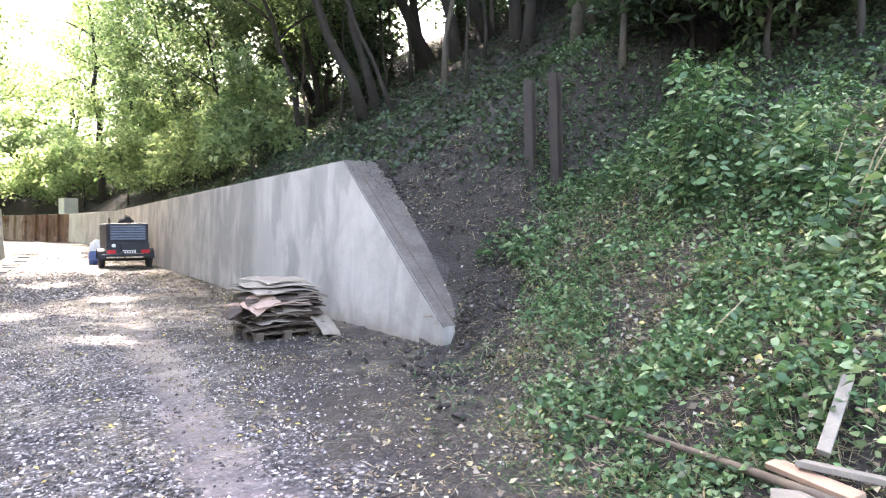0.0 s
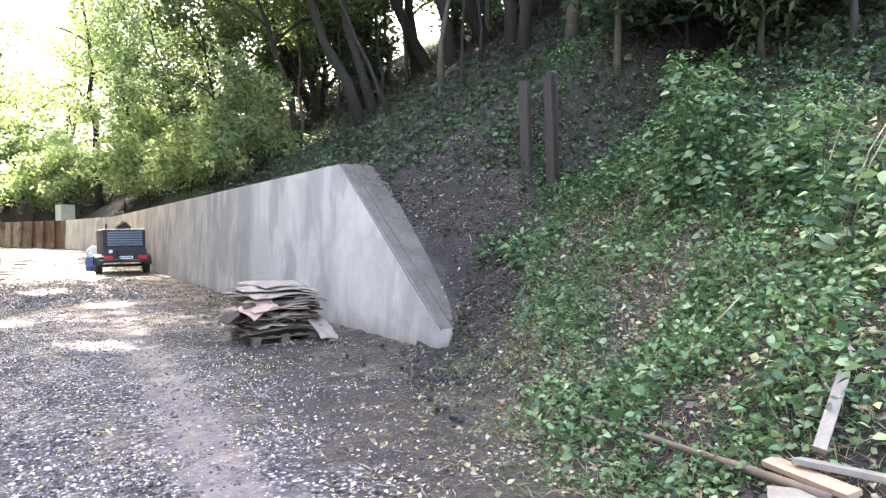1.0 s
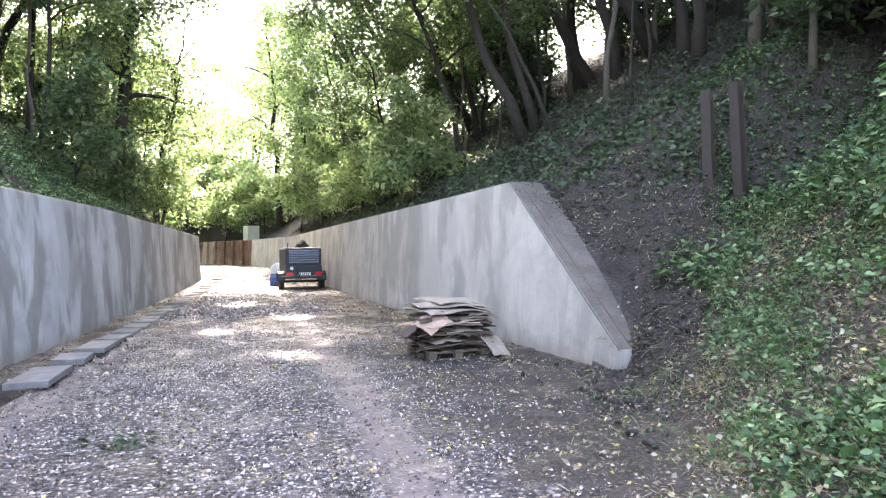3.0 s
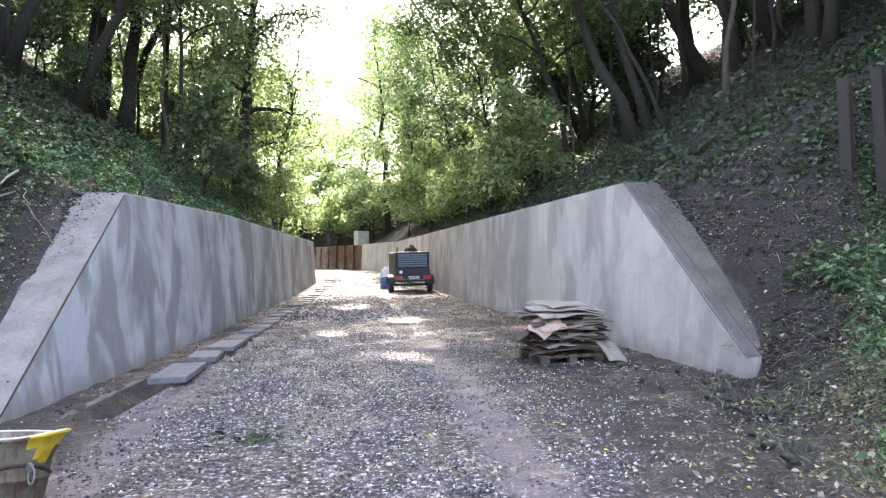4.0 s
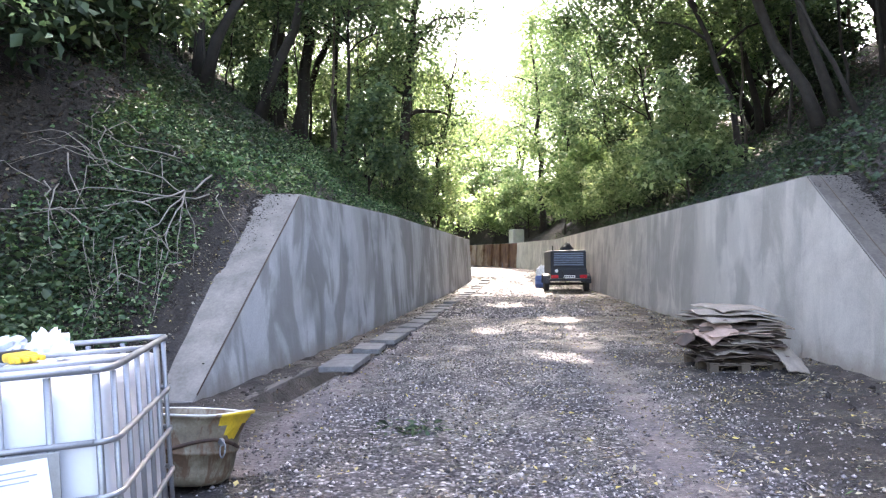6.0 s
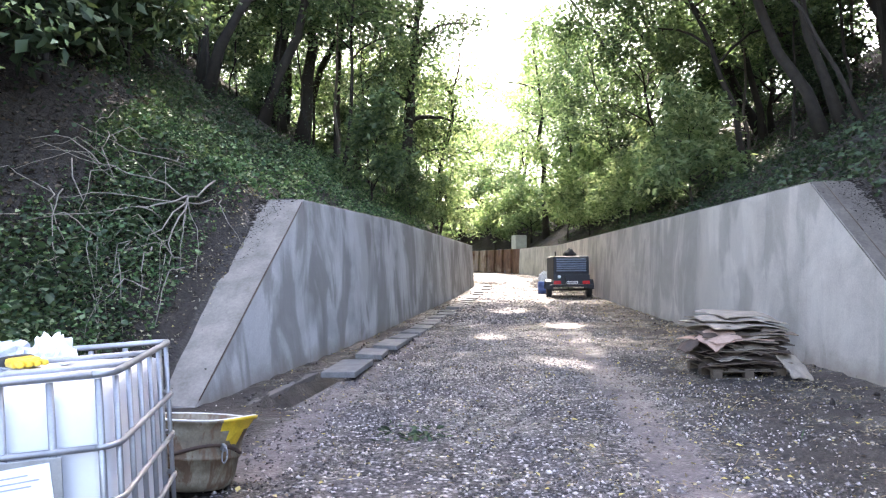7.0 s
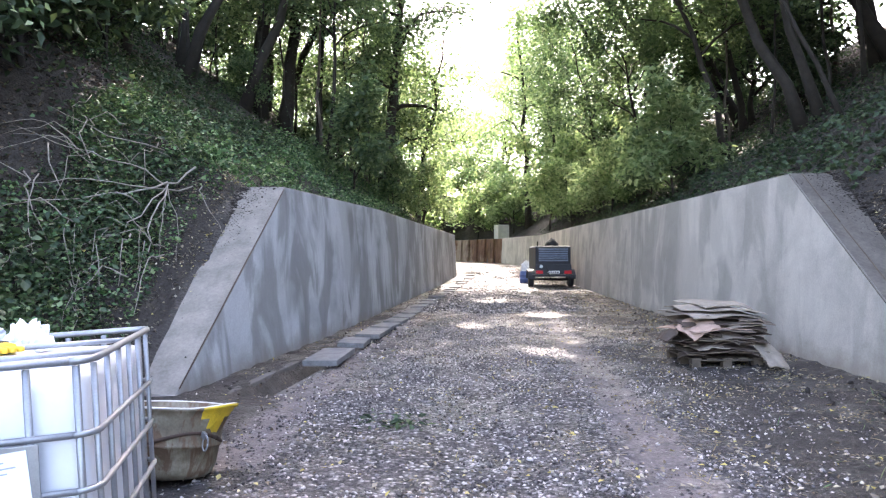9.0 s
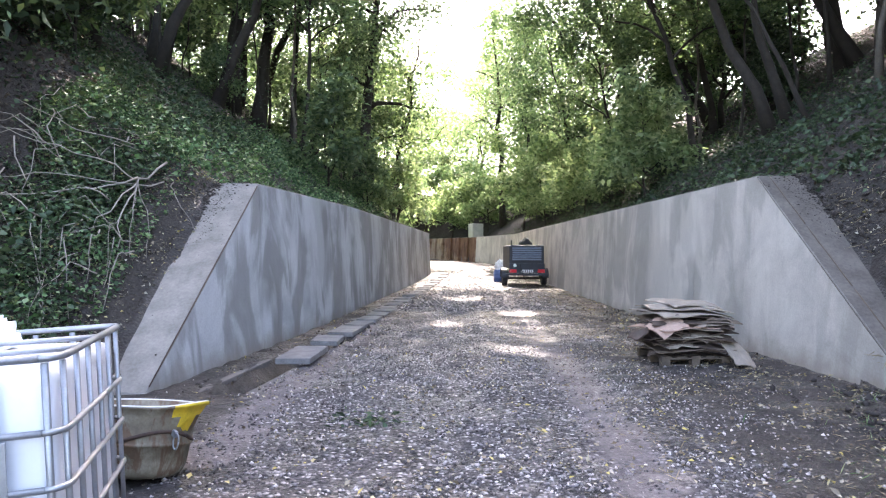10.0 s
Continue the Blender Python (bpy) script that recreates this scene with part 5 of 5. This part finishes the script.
ob = sheet("building_sheet", 0.46, 0.42, pose(3.36, 9.46, pz + 0.62, 24, -22, 12), SHEET_RED, 57, 0.03, 0.015, 0.08)
tagged(ob, "pale reddish sheet hanging off the stack's corner", "sheet", "stack of sheets on the pallet")


def compressor(m):
    """A towed compressor seen from behind. Origin: ground under the rear edge, x across, y ahead."""
    t = empty("towed_compressor", m, "dark grey towed air compressor parked beside the wall", "compressor")
    bm = boxed((1.50, 2.5, 1.02), (0, 1.30, 1.26), bevel=0.07)
    part("canopy", bm, BODY, t)
    tail = part("tail_panel", boxed((1.52, 0.10, 0.40), (0, 0.02, 0.78), bevel=0.02), BODY, t)
    part("grille_frame", boxed((1.34, 0.03, 0.62), (0, 0.035, 1.40), bevel=0.012), BODY, t)
    for k in range(6):
        part("louvre", boxed((1.24, 0.07, 0.045), (0, 0.005, 1.155 + 0.095 * k), (32, 0, 0), 0.006), LOUVRE, t, "pale grey louvre slat")
    part("bumper", boxed((1.86, 0.07, 0.10), (0, -0.06, 0.52), bevel=0.015), BODY, t)
    for s in (-1, 1):
        part("tail_light", boxed((0.30, 0.05, 0.14), (s * 0.60, -0.07, 0.66), bevel=0.012), RED, t, "red tail light")
        wheel = part("wheel", boxed((0.02, 0.02, 0.02), (s * 0.86, 0.85, 0.33)), TYRE, t)
        v, f = lathe([(0.18, -0.10), (0.29, -0.105), (0.33, -0.08), (0.335, 0.0), (0.33, 0.08), (0.29, 0.105), (0.18, 0.10)], 28)
        mt = pose(s * 0.86, 0.85, 0.33, 0, 90, 0)
        part("tyre", mesh_from("tyre", [mt @ Vector(q) for q in v], f, TYRE, True), None, wheel)
        v, f = lathe([(0.19, -0.06), (0.19, 0.06), (0.06, 0.07), (0.0, 0.07)], 20)
        part("rim", mesh_from("rim", [mt @ Vector(q) for q in v], f, STEEL, True), None, wheel)
        arc = [(s * 0.87, 0.85 + 0.42 * math.cos(a), 0.36 + 0.42 * math.sin(a)) for a in np.linspace(0.05, math.pi - 0.05, 12)]
        verts, faces = [], []
        for p in arc:
            for dx, dz in ((-0.15, 0), (0.15, 0), (0.15, -0.025), (-0.15, -0.025)):
                verts.append((p[0] + dx, p[1], p[2] + dz))
        for i in range(11):
            for j in range(4):
                faces.append((i * 4 + j, i * 4 + (j + 1) % 4, (i + 1) * 4 + (j + 1) % 4, (i + 1) * 4 + j))
        faces += [(0, 1, 2, 3), (47, 46, 45, 44)]
        part("mudguard", mesh_from("mudguard", verts, faces, BODY), None, t)
    plate = part("number_plate", boxed((0.50, 0.02, 0.11), (0, -0.115, 0.66), bevel=0.004), WHITE, t, "white plate with dark bars")
    for k in range(5):
        part("plate_bar", boxed((0.05, 0.004, 0.06), (-0.17 + 0.085 * k, -0.128, 0.66)), TYRE, plate)
    part("round_gauge", mesh_from("round_gauge", *[(lambda vf: ([pose(-0.52, -0.05, 0.90, 90, 0, 0) @ Vector(q) for q in vf[0]], vf[1]))(lathe([(0.07, 0.0), (0.07, 0.03), (0.0, 0.03)], 18))][0], WHITE), None, t, "white round reflector")
    rod("hose", [(-0.30, -0.06, 0.95), (-0.27, -0.14, 0.80), (-0.20, -0.15, 0.55), (-0.12, -0.12, 0.36), (-0.05, -0.1, 0.30)], 0.022, TYRE, t)
    rod("axle", [(-0.85, 0.85, 0.33), (0.85, 0.85, 0.33)], 0.05, BODY, t)
    rod("drawbar", [(0, 2.4, 0.62), (0, 3.1, 0.55), (0, 3.9, 0.50)], 0.05, BODY, t)
    rod("jockey_leg", [(0.05, 3.7, 0.52), (0.05, 3.7, 0.0)], 0.03, STEEL, t)
    rod("exhaust", [(-0.58, 0.7, 1.74), (-0.58, 0.7, 1.98)], 0.03, TYRE, t)
    bm = bmesh.new()
    bmesh.ops.create_icosphere(bm, subdivisions=3, radius=1)
    for v in bm.verts:
        k = 1 + 0.25 * noise.noise(v.co * 2)
        v.co = Vector((v.co.x * 0.27 * k * (1.1 - 0.4 * max(v.co.z, 0)), v.co.y * 0.25 * k, max(v.co.z, -0.2) * 0.30 * k))
    part("air_intake_cover", bm, TYRE, t, "dark bag over the intake", True).location = (0.02, 0.6, 1.80)
    return t


compressor(pose(4.66, 27.9, zat(4.66, 28.4) - 0.01, 0, 0, -2))

drum = empty("blue_drum", pose(3.92, 30.9, zat(3.92, 30.9) - 0.01) @ Matrix.Diagonal((1, 1, 0.62, 1)), "blue plastic drum standing beside the compressor", "drum")
v, f = lathe([(0.27, 0.0), (0.29, 0.03), (0.29, 0.28), (0.30, 0.30), (0.29, 0.32), (0.29, 0.58), (0.30, 0.60), (0.29, 0.62), (0.28, 0.86), (0.25, 0.9), (0.0, 0.9)], 26)
part("drum_body", mesh_from("drum_body", v, f, BLUE, True), None, drum)
crumple("white_sack", (0.27, 0.22, 0.40), WHITE, pose(3.94, 30.88, zat(3.92, 30.9) + 0.62), "stuffed white sack standing on the blue drum", "sack", 4.4, 0.2)

blk = empty("stone_block", pose(4.92, 51.6, zat(4.92, 51.6) - 0.05, 0, 0, 20), "pale squared block standing above the far wall", "block")
part("block_body", boxed((0.95, 0.8, 1.45), (0, 0, 0.70), bevel=0.04), STONE, blk)


# ---- drain along the left wall ----
def slab(x, y, z, w, d, yaw, tip=0, roll=0):
    bm = boxed((w, d, 0.085), (0, 0, 0), bevel=0.012)
    ob = part("drain_slab", bm, SLAB)
    ob.matrix_basis = pose(x, y, z, tip, roll, yaw)
    return tagged(ob, "grey concrete drain cover slab lying along the wall", "slab", "drain cover slabs")


slab(-1.96, 9.93, 0.10, 0.50, 1.15, -6, 1.0, -1)
slab(-1.80, 11.60, 0.095, 0.46, 0.68, -4, 1.5, 2)
slab(-1.60, 13.05, 0.09, 0.48, 1.0, -9, 1, 0)
yy = 14.35
while yy < 35.6:
    ln = 0.95
    cx = float(np.interp(yy + ln / 2, LEFT_Y, LEFT_X)) + 0.80
    slab(cx + RNG.uniform(-0.07, 0.07), yy + ln / 2, zat(cx, yy + ln / 2) + 0.0 + RNG.uniform(-0.015, 0.02), 0.46, ln - 0.03, -8.4 + RNG.uniform(-4, 4), RNG.uniform(-1.0, 1.0), RNG.uniform(-2, 2))
    yy += ln + (RNG.uniform(0.2, 0.7) if RNG.uniform() < 0.15 else 0)
for x0, y0, x1, y1, w in ((-2.92, 7.55, -2.50, 10.2, 0.12), (-2.36, 6.7, -1.92, 9.32, 0.17)):
    ln, yaw = math.hypot(x1 - x0, y1 - y0), math.degrees(math.atan2(y1 - y0, x1 - x0)) - 90
    ob = part("channel_edge", boxed((w, ln, 0.16), bevel=0.02), EDGING)
    ob.matrix_basis = pose((x0 + x1) / 2, (y0 + y1) / 2, 0.0 - 0.085, 0.5, 0, yaw)
    tagged(ob, "muddy concrete edging of the open drain channel", "edging", "drain channel edging")


# ---- posts on the bank ----
def beam_post(x, y, h, m_lean, yaw, label):
    """A rusty H-section post."""
    b, tf, tw = 0.145, 0.016, 0.012
    t = empty("steel_post", pose(x, y, zat(x, y) - 0.12, 0, m_lean, yaw), label, "post", "posts on the bank")
    part("web", boxed((b - 2 * tf, tw, h), (0, 0, h / 2)), POST_RUST, t)
    for s in (-1, 1):
        part("flange", boxed((tf, b, h), (s * (b - tf) / 2, 0, h / 2), bevel=0.002), POST_RUST, t)
    return t


beam_post(7.22, 7.72, 1.50, -2.5, 25, "rusty brown steel beam post standing on the bank")
beam_post(7.32, 7.22, 1.86, -2.5, 10, "rusty brown steel beam post beside another")

# ---- loose wood on the right bank ----
rod("branch", [(3.54, 3.14, 0.29), (3.43, 2.6, 0.32), (3.29, 2.05, 0.36), (3.19, 1.7, 0.39), (3.08, 1.40, 0.42), (3.02, 1.2, 0.43)], [0.013, 0.017, 0.020, 0.023, 0.024, 0.024], STICK, None)
tagged(bpy.data.objects["branch"], "long bare stick lying on the weedy bank", "branch")


def plank(a, b, w, th, mat, label, roll=0.0):
    a, b = Vector(a), Vector(b)
    ln = (b - a).length
    ob = part("plank", boxed((w, ln, th), bevel=0.004), mat)
    ob.matrix_basis = Matrix.Translation((a + b) / 2) @ (b - a).to_track_quat("Y", "Z").to_matrix().to_4x4() @ pose(0, 0, 0, 0, roll, 0)
    return tagged(ob, label, "plank", "loose planks")


plank((3.29, 1.375, 0.545), (3.72, 1.45, 0.845), 0.062, 0.04, WOOD_GREY, "weathered grey plank leaning on the bank", 15)
plank((3.20, 1.58, 0.46), (3.07, 1.12, 0.46), 0.09, 0.03, WOOD_FRESH, "sawn reddish plank lying on the bank", 10)
plank((3.20, 1.44, 0.50), (3.22, 0.85, 0.53), 0.10, 0.03, WOOD_GREY, "pale weathered plank lying across another", -8)
plank((2.90, 1.42, 0.40), (3.08, 1.10, 0.42), 0.20, 0.02, WOOD_GREY, "grey board offcut at the bank's foot", 5)

# ---- rope and dead branches on the left bank ----
rod("rope", [(-4.58, 8.05, 0.88), (-4.27, 8.95, 1.22), (-3.93, 9.8, 1.56), (-3.72, 10.5, 1.84)], 0.009, CABLE, None)
tagged(bpy.data.objects["rope"], "pale rope stretched along the wall's edge", "rope")


def on_bank(x, y, up):
    return (x + 0.3, y - 0.18, zat(x + 0.3, y - 0.18) + up)


def dead_branch(pts, r):
    pts = [np.array(on_bank(*p)) for p in pts]
    fine = []
    for a, b in zip(pts, pts[1:]):
        for s in (0, 0.34, 0.67):
            fine.append(a + (b - a) * s + RNG.normal(size=3) * 0.025)
    fine.append(pts[-1])
    ob = rod("dead_branch", fine, list(np.linspace(r * 0.7, r * 0.25, len(fine))), DEAD, None, sides=6)
    return tagged(ob, "bare grey dead branch lying on the bank", "branch", "dead branches on the bank")


hub = (-4.75, 10.3, 0.25)
for pts, r in (([hub, (-5.1, 9.7, 0.28), (-5.5, 9.1, 0.2), (-5.9, 8.6, 0.2)], 0.024), ([hub, (-4.8, 9.7, 0.3), (-4.95, 9.2, 0.18), (-5.2, 8.7, 0.12)], 0.020), ([(-4.6, 10.9, 0.25), hub, (-4.72, 9.7, 0.22), (-4.62, 9.3, 0.1)], 0.028),
               ([hub, (-4.62, 9.8, 0.18), (-4.5, 9.4, 0.06)], 0.014), ([hub, (-5.2, 10.0, 0.35), (-5.8, 9.6, 0.3), (-6.4, 9.3, 0.25)], 0.018), ([(-4.5, 10.7, 0.2), (-4.9, 10.0, 0.3), (-5.5, 9.4, 0.3), (-6.0, 8.9, 0.15)], 0.018),
               ([hub, (-4.7, 9.9, 0.12), (-4.85, 9.5, 0.05), (-4.75, 9.1, 0.05)], 0.014), ([(-5.6, 8.3, 0.12), (-5.2, 8.2, 0.1), (-4.8, 8.1, 0.05)], 0.016), ([(-5.1, 8.3, 0.15), (-4.9, 8.0, 0.1), (-4.75, 7.6, 0.05)], 0.014),
               ([(-5.0, 10.8, 0.3), (-5.6, 10.2, 0.35), (-6.3, 9.9, 0.3)], 0.016), ([hub, (-4.45, 10.0, 0.15), (-4.35, 9.6, 0.03)], 0.012), ([(-4.7, 9.4, 0.1), (-4.55, 8.9, 0.08), (-4.6, 8.6, 0.03)], 0.012)):
    dead_branch(pts, r)
for _ in range(34):
    x0, y0 = RNG.uniform(-6.2, -4.4), RNG.uniform(8.2, 11.2)
    a, ln = RNG.uniform(3.2, 5.4), RNG.uniform(0.5, 1.3)
    dead_branch([(x0, y0, 0.18), (x0 + 0.4 * ln * math.cos(a), y0 + 0.4 * ln * math.sin(a), 0.26), (x0 + ln * math.cos(a + 0.3), y0 + ln * math.sin(a + 0.3), 0.06)], RNG.uniform(0.010, 0.018))
for x0, y0, x1, y1, up in ((5.55, 2.25, 5.95, 2.0, 0.95), (5.45, 2.15, 5.3, 1.8, 0.8), (5.75, 2.5, 6.1, 2.5, 0.8), (4.1, 2.6, 4.2, 2.3, 0.5)):
    z0 = zat(x0, y0)
    ob = rod("dry_stalk", [(x0, y0, z0), ((x0 + x1) / 2 - 0.04, (y0 + y1) / 2, z0 + up * 0.6), (x1, y1, z0 + up)], [0.007, 0.006, 0.003], STRAW, None, sides=5)
    tagged(ob, "dry pale stalk standing among the weeds", "stalk", "dry stalks")


# ---- clods of dark earth along the cut and the muddy edge ----
def clods(name, count, area, keep, size, label, mat):
    x, y = RNG.uniform(area[0], area[1], count), RNG.uniform(area[2], area[3], count)
    ok = RNG.uniform(size=count) < keep(x, y)
    x, y = x[ok], y[ok]
    n = len(x)
    s = size[0] + (size[1] - size[0]) * RNG.beta(1.0, 4.0, n)
    ico = np.array([(0, 0, 1), (0.9, 0, 0.4), (0.28, 0.85, 0.4), (-0.72, 0.53, 0.4), (-0.72, -0.53, 0.4), (0.28, -0.85, 0.4), (0.72, 0.53, -0.4), (-0.28, 0.85, -0.4), (-0.9, 0, -0.4), (-0.28, -0.85, -0.4), (0.72, -0.53, -0.4), (0, 0, -0.8)])
    f = np.array([(0, 1, 2), (0, 2, 3), (0, 3, 4), (0, 4, 5), (0, 5, 1), (1, 6, 2), (2, 7, 3), (3, 8, 4), (4, 9, 5), (5, 10, 1), (6, 7, 2), (7, 8, 3), (8, 9, 4), (9, 10, 5), (10, 6, 1), (11, 7, 6), (11, 8, 7), (11, 9, 8), (11, 10, 9), (11, 6, 10)])
    v = ico[None] * RNG.uniform(0.3, 1.5, (n, 12, 1)) * (s * 0.5)[:, None, None] * RNG.uniform(0.4, 1.3, (n, 1, 3))
    v = (v + np.stack([x, y, ground_z(x, y) + s * 0.12], 1)[:, None]).reshape(-1, 3)
    return stuff(name, bulk(name, v, (np.arange(n)[:, None, None] * 12 + f[None]).reshape(-1, 3), mat), label, "earth")


EARTH = plain("dark_earth", (0.034, 0.027, 0.024), 0.85, vary=0.5, scale=9, bump=0.6)


def scarp(x, y):
    foot = x - np.interp(y, BANK_R_Y, BANK_R_X)
    return np.clip((foot + 0.9) / 0.6, 0, 1) * np.clip((y - (5.4 + 0.9 * (x - 4.7))) / 0.6, 0, 1) * np.clip((2.1 + 0.5 * patchy(x, y, 0.9, 71.0) - right_depth(x, y)) / 0.3, 0, 1) * np.clip(0.6 + patchy(x, y, 1.1, 41.0), 0.1, 1) * ((right_depth(x, y) > 0.75) | (y < 7.8))


clods("earth_clods", 9000, (3.2, 8.2, 4.2, 10.6), scarp, (0.015, 0.19), "crumbling dark earth on the cut bank", EARTH)
clods("scraped_earth", 2600, (5.8, 7.4, 4.6, 6.1), lambda x, y: 1 - bare_spot(x, y), (0.015, 0.12), "scraped crumbly earth on the weedy bank", EARTH)
clods("tip_earth", 6500, (4.9, 6.5, 6.0, 7.7), lambda x, y: np.exp(-((x - 5.5) / 0.5) ** 2 - ((y - 6.95) / 0.5) ** 2) * ((right_depth(x, y) > 0.5) | (y < 7.3)), (0.02, 0.16), "heaped dark earth against the wall's low end", EARTH)
clods("mud_lumps", 15000, (-3.0, 5.6, 3.5, 32), lambda x, y: np.maximum(np.clip(1.1 + right_depth(x, y) / 1.6, 0, 1) * (right_depth(x, y) < -0.05) * 0.7, np.clip(1.2 + left_depth(x, y) / 1.5, 0, 1) * (left_depth(x, y) < -0.1) * 0.5) * np.clip(0.4 + patchy(x, y, 1.4, 43.0), 0, 1),
      (0.02, 0.13), "lumps of wet mud along the track's edges", EARTH)
clods("left_soil_lumps", 3400, (-6.5, -3.4, 6, 12.5), lambda x, y: (np.interp(y, BANK_L_Y, BANK_L_X) - x > 0.05) * np.clip(0.5 + patchy(x, y, 1.2, 47.0), 0.1, 1), (0.02, 0.13), "crumbly dark soil on the slope", EARTH)
cover("scarp_litter", 6000, (4.8, 8.0, 5.0, 10.5), scarp, LITTER, (0.03, 0.08), 0.06, "pale leaves and bits on the cut bank", "leaf litter", loose=0.6)
cover("scarp_straw", 5000, (4.6, 8.0, 4.8, 10.5), scarp, STRAW, (0.10, 0.32), 0.08, "dry roots and straw hanging on the cut bank", "dry grass", wide=0.04, droop=0.6)
cover("left_soil_litter", 7000, (-5.6, -3.4, 6, 12.8), lambda x, y: (np.interp(y, BANK_L_Y, BANK_L_X) - x > 0.05) * 0.7, LITTER, (0.03, 0.08), 0.06, "pale leaves and bits on the dark slope", "leaf litter", loose=0.6)
cover("track_weed", 260, (-1.15, -0.45, 6.0, 6.7), lambda x, y: np.exp(-(((x + 0.8) / 0.25) ** 2 + ((y - 6.35) / 0.22) ** 2)), LEAF_IVY, (0.06, 0.14), 0.09, "small flattened weed growing in the track", "weeds", wide=0.4)


def spill(name, count, p0, p1, z0, z1, side, label):
    """Soil and crumbs fallen onto the sloped end of a wall, thickest at its top and outer edge."""
    s, d = RNG.uniform(0, 1, count), RNG.uniform(0.15, 0.95, count)
    ok = RNG.uniform(size=count) < np.clip((s - 0.55) * 2.2, 0.015, 1) * np.clip((d - 0.35) * 1.6, 0.04, 1) + (d > 0.86) * 0.45
    s, d = s[ok], d[ok]
    a, b = np.array(p0), np.array(p1)
    dirv = (b - a) / np.linalg.norm(b - a)
    nrm = np.array([dirv[1], -dirv[0]]) * side
    xy = a + (b - a) * s[:, None] + nrm * d[:, None]
    n = len(s)
    r = 0.004 + 0.032 * RNG.beta(1.0, 6.0, n) * (1 + 2.2 * (d > 0.78))
    octa = np.array([(1, 0, 0), (0, 1, 0), (-1, 0, 0), (0, -1, 0), (0.1, 0.1, 0.6), (0, 0, -0.5)])
    v = octa[None] * RNG.uniform(0.6, 1.3, (n, 6, 1)) * r[:, None, None]
    v = (v + np.stack([xy[:, 0], xy[:, 1], z0 + s * (z1 - z0) + r * 0.2 + 0.008], 1)[:, None]).reshape(-1, 3)
    f = np.array([(0, 1, 4), (1, 2, 4), (2, 3, 4), (3, 0, 4), (1, 0, 5), (2, 1, 5), (3, 2, 5), (0, 3, 5)])
    return stuff(name, bulk(name, v, (np.arange(n)[:, None, None] * 6 + f[None]).reshape(-1, 3), EARTH), label, "earth")


spill("spilled_soil_left", 12000, (-3.34, 7.62), (-2.793, 11.3), 0.02, 2.78, -1, "dark soil spilled over the sloped wall end")
spill("spilled_soil_right", 12000, (5.187, 7.32), (5.293, 10.85), 0.30, 2.95, 1, "earth crumbs on the sloped wall end")



# ---- ivy and brambles over the cut's upper edge and beside the heap of dead branches ----
def scarp_top(x, y):
    d = right_depth(x, y)
    return np.clip((d - np.interp(y, [7, 8.5, 10.5], [1.65, 1.4, 1.0]) + 0.5 * patchy(x, y, 0.8, 73.0)) / 0.4, 0, 1) * ((y > 5.2) | (x > 7.4)) * bare_spot(x, y) * np.clip(0.7 + patchy(x, y, 0.9, 75.0), 0.2, 1)


cover("scarp_top_ivy", 22000, (6.5, 12.5, 1.5, 10.8), scarp_top, LEAF_IVY, (0.06, 0.16), 0.30, "dark ivy over the upper edge of the cut bank", "ground cover", wide=0.75)
cover("branch_side_brambles", 20000, (-6.0, -4.3, 5.5, 12.5), lambda x, y: (np.interp(y, BANK_L_Y, BANK_L_X) - x > 0.5) * np.clip(0.55 + 1.2 * patchy(x, y, 0.9, 77.0), 0.05, 1), LEAF_IVY, (0.05, 0.12), 0.30,
      "low brambles and ivy round the dead branches", "ground cover", wide=0.65)
cover("slope_weeds", 20000, (-5.9, -4.0, 4.5, 12.5), lambda x, y: (np.interp(y, BANK_L_Y, BANK_L_X) - x > 0.3) * np.clip(0.4 + 1.4 * patchy(x, y, 0.8, 79.0), 0.02, 1), LEAF_BANK, (0.05, 0.11), 0.34,
      "green weeds on the slope round the dead branches", "weeds")
cover("slope_litter", 5000, (-5.6, -3.6, 4.5, 12.5), lambda x, y: (np.interp(y, BANK_L_Y, BANK_L_X) - x > -0.1) * np.clip(0.4 + 1.4 * patchy(x, y, 1.0, 83.0), 0.05, 1), LITTER, (0.03, 0.075), 0.03,
      "pale dead leaves on the dark slope", "leaf litter", loose=0.45)
cover("slope_dead_leaves", 40000, (-13, -4.6, 5, 22), lambda x, y: (left_depth(x, y) > 2.0) * np.clip(0.6 + patchy(x, y, 0.9, 87.0), 0.1, 1), LITTER_DARK, (0.06, 0.12), 0.05,
      "old brown leaves on the shaded slope", "leaf litter", loose=0.5)
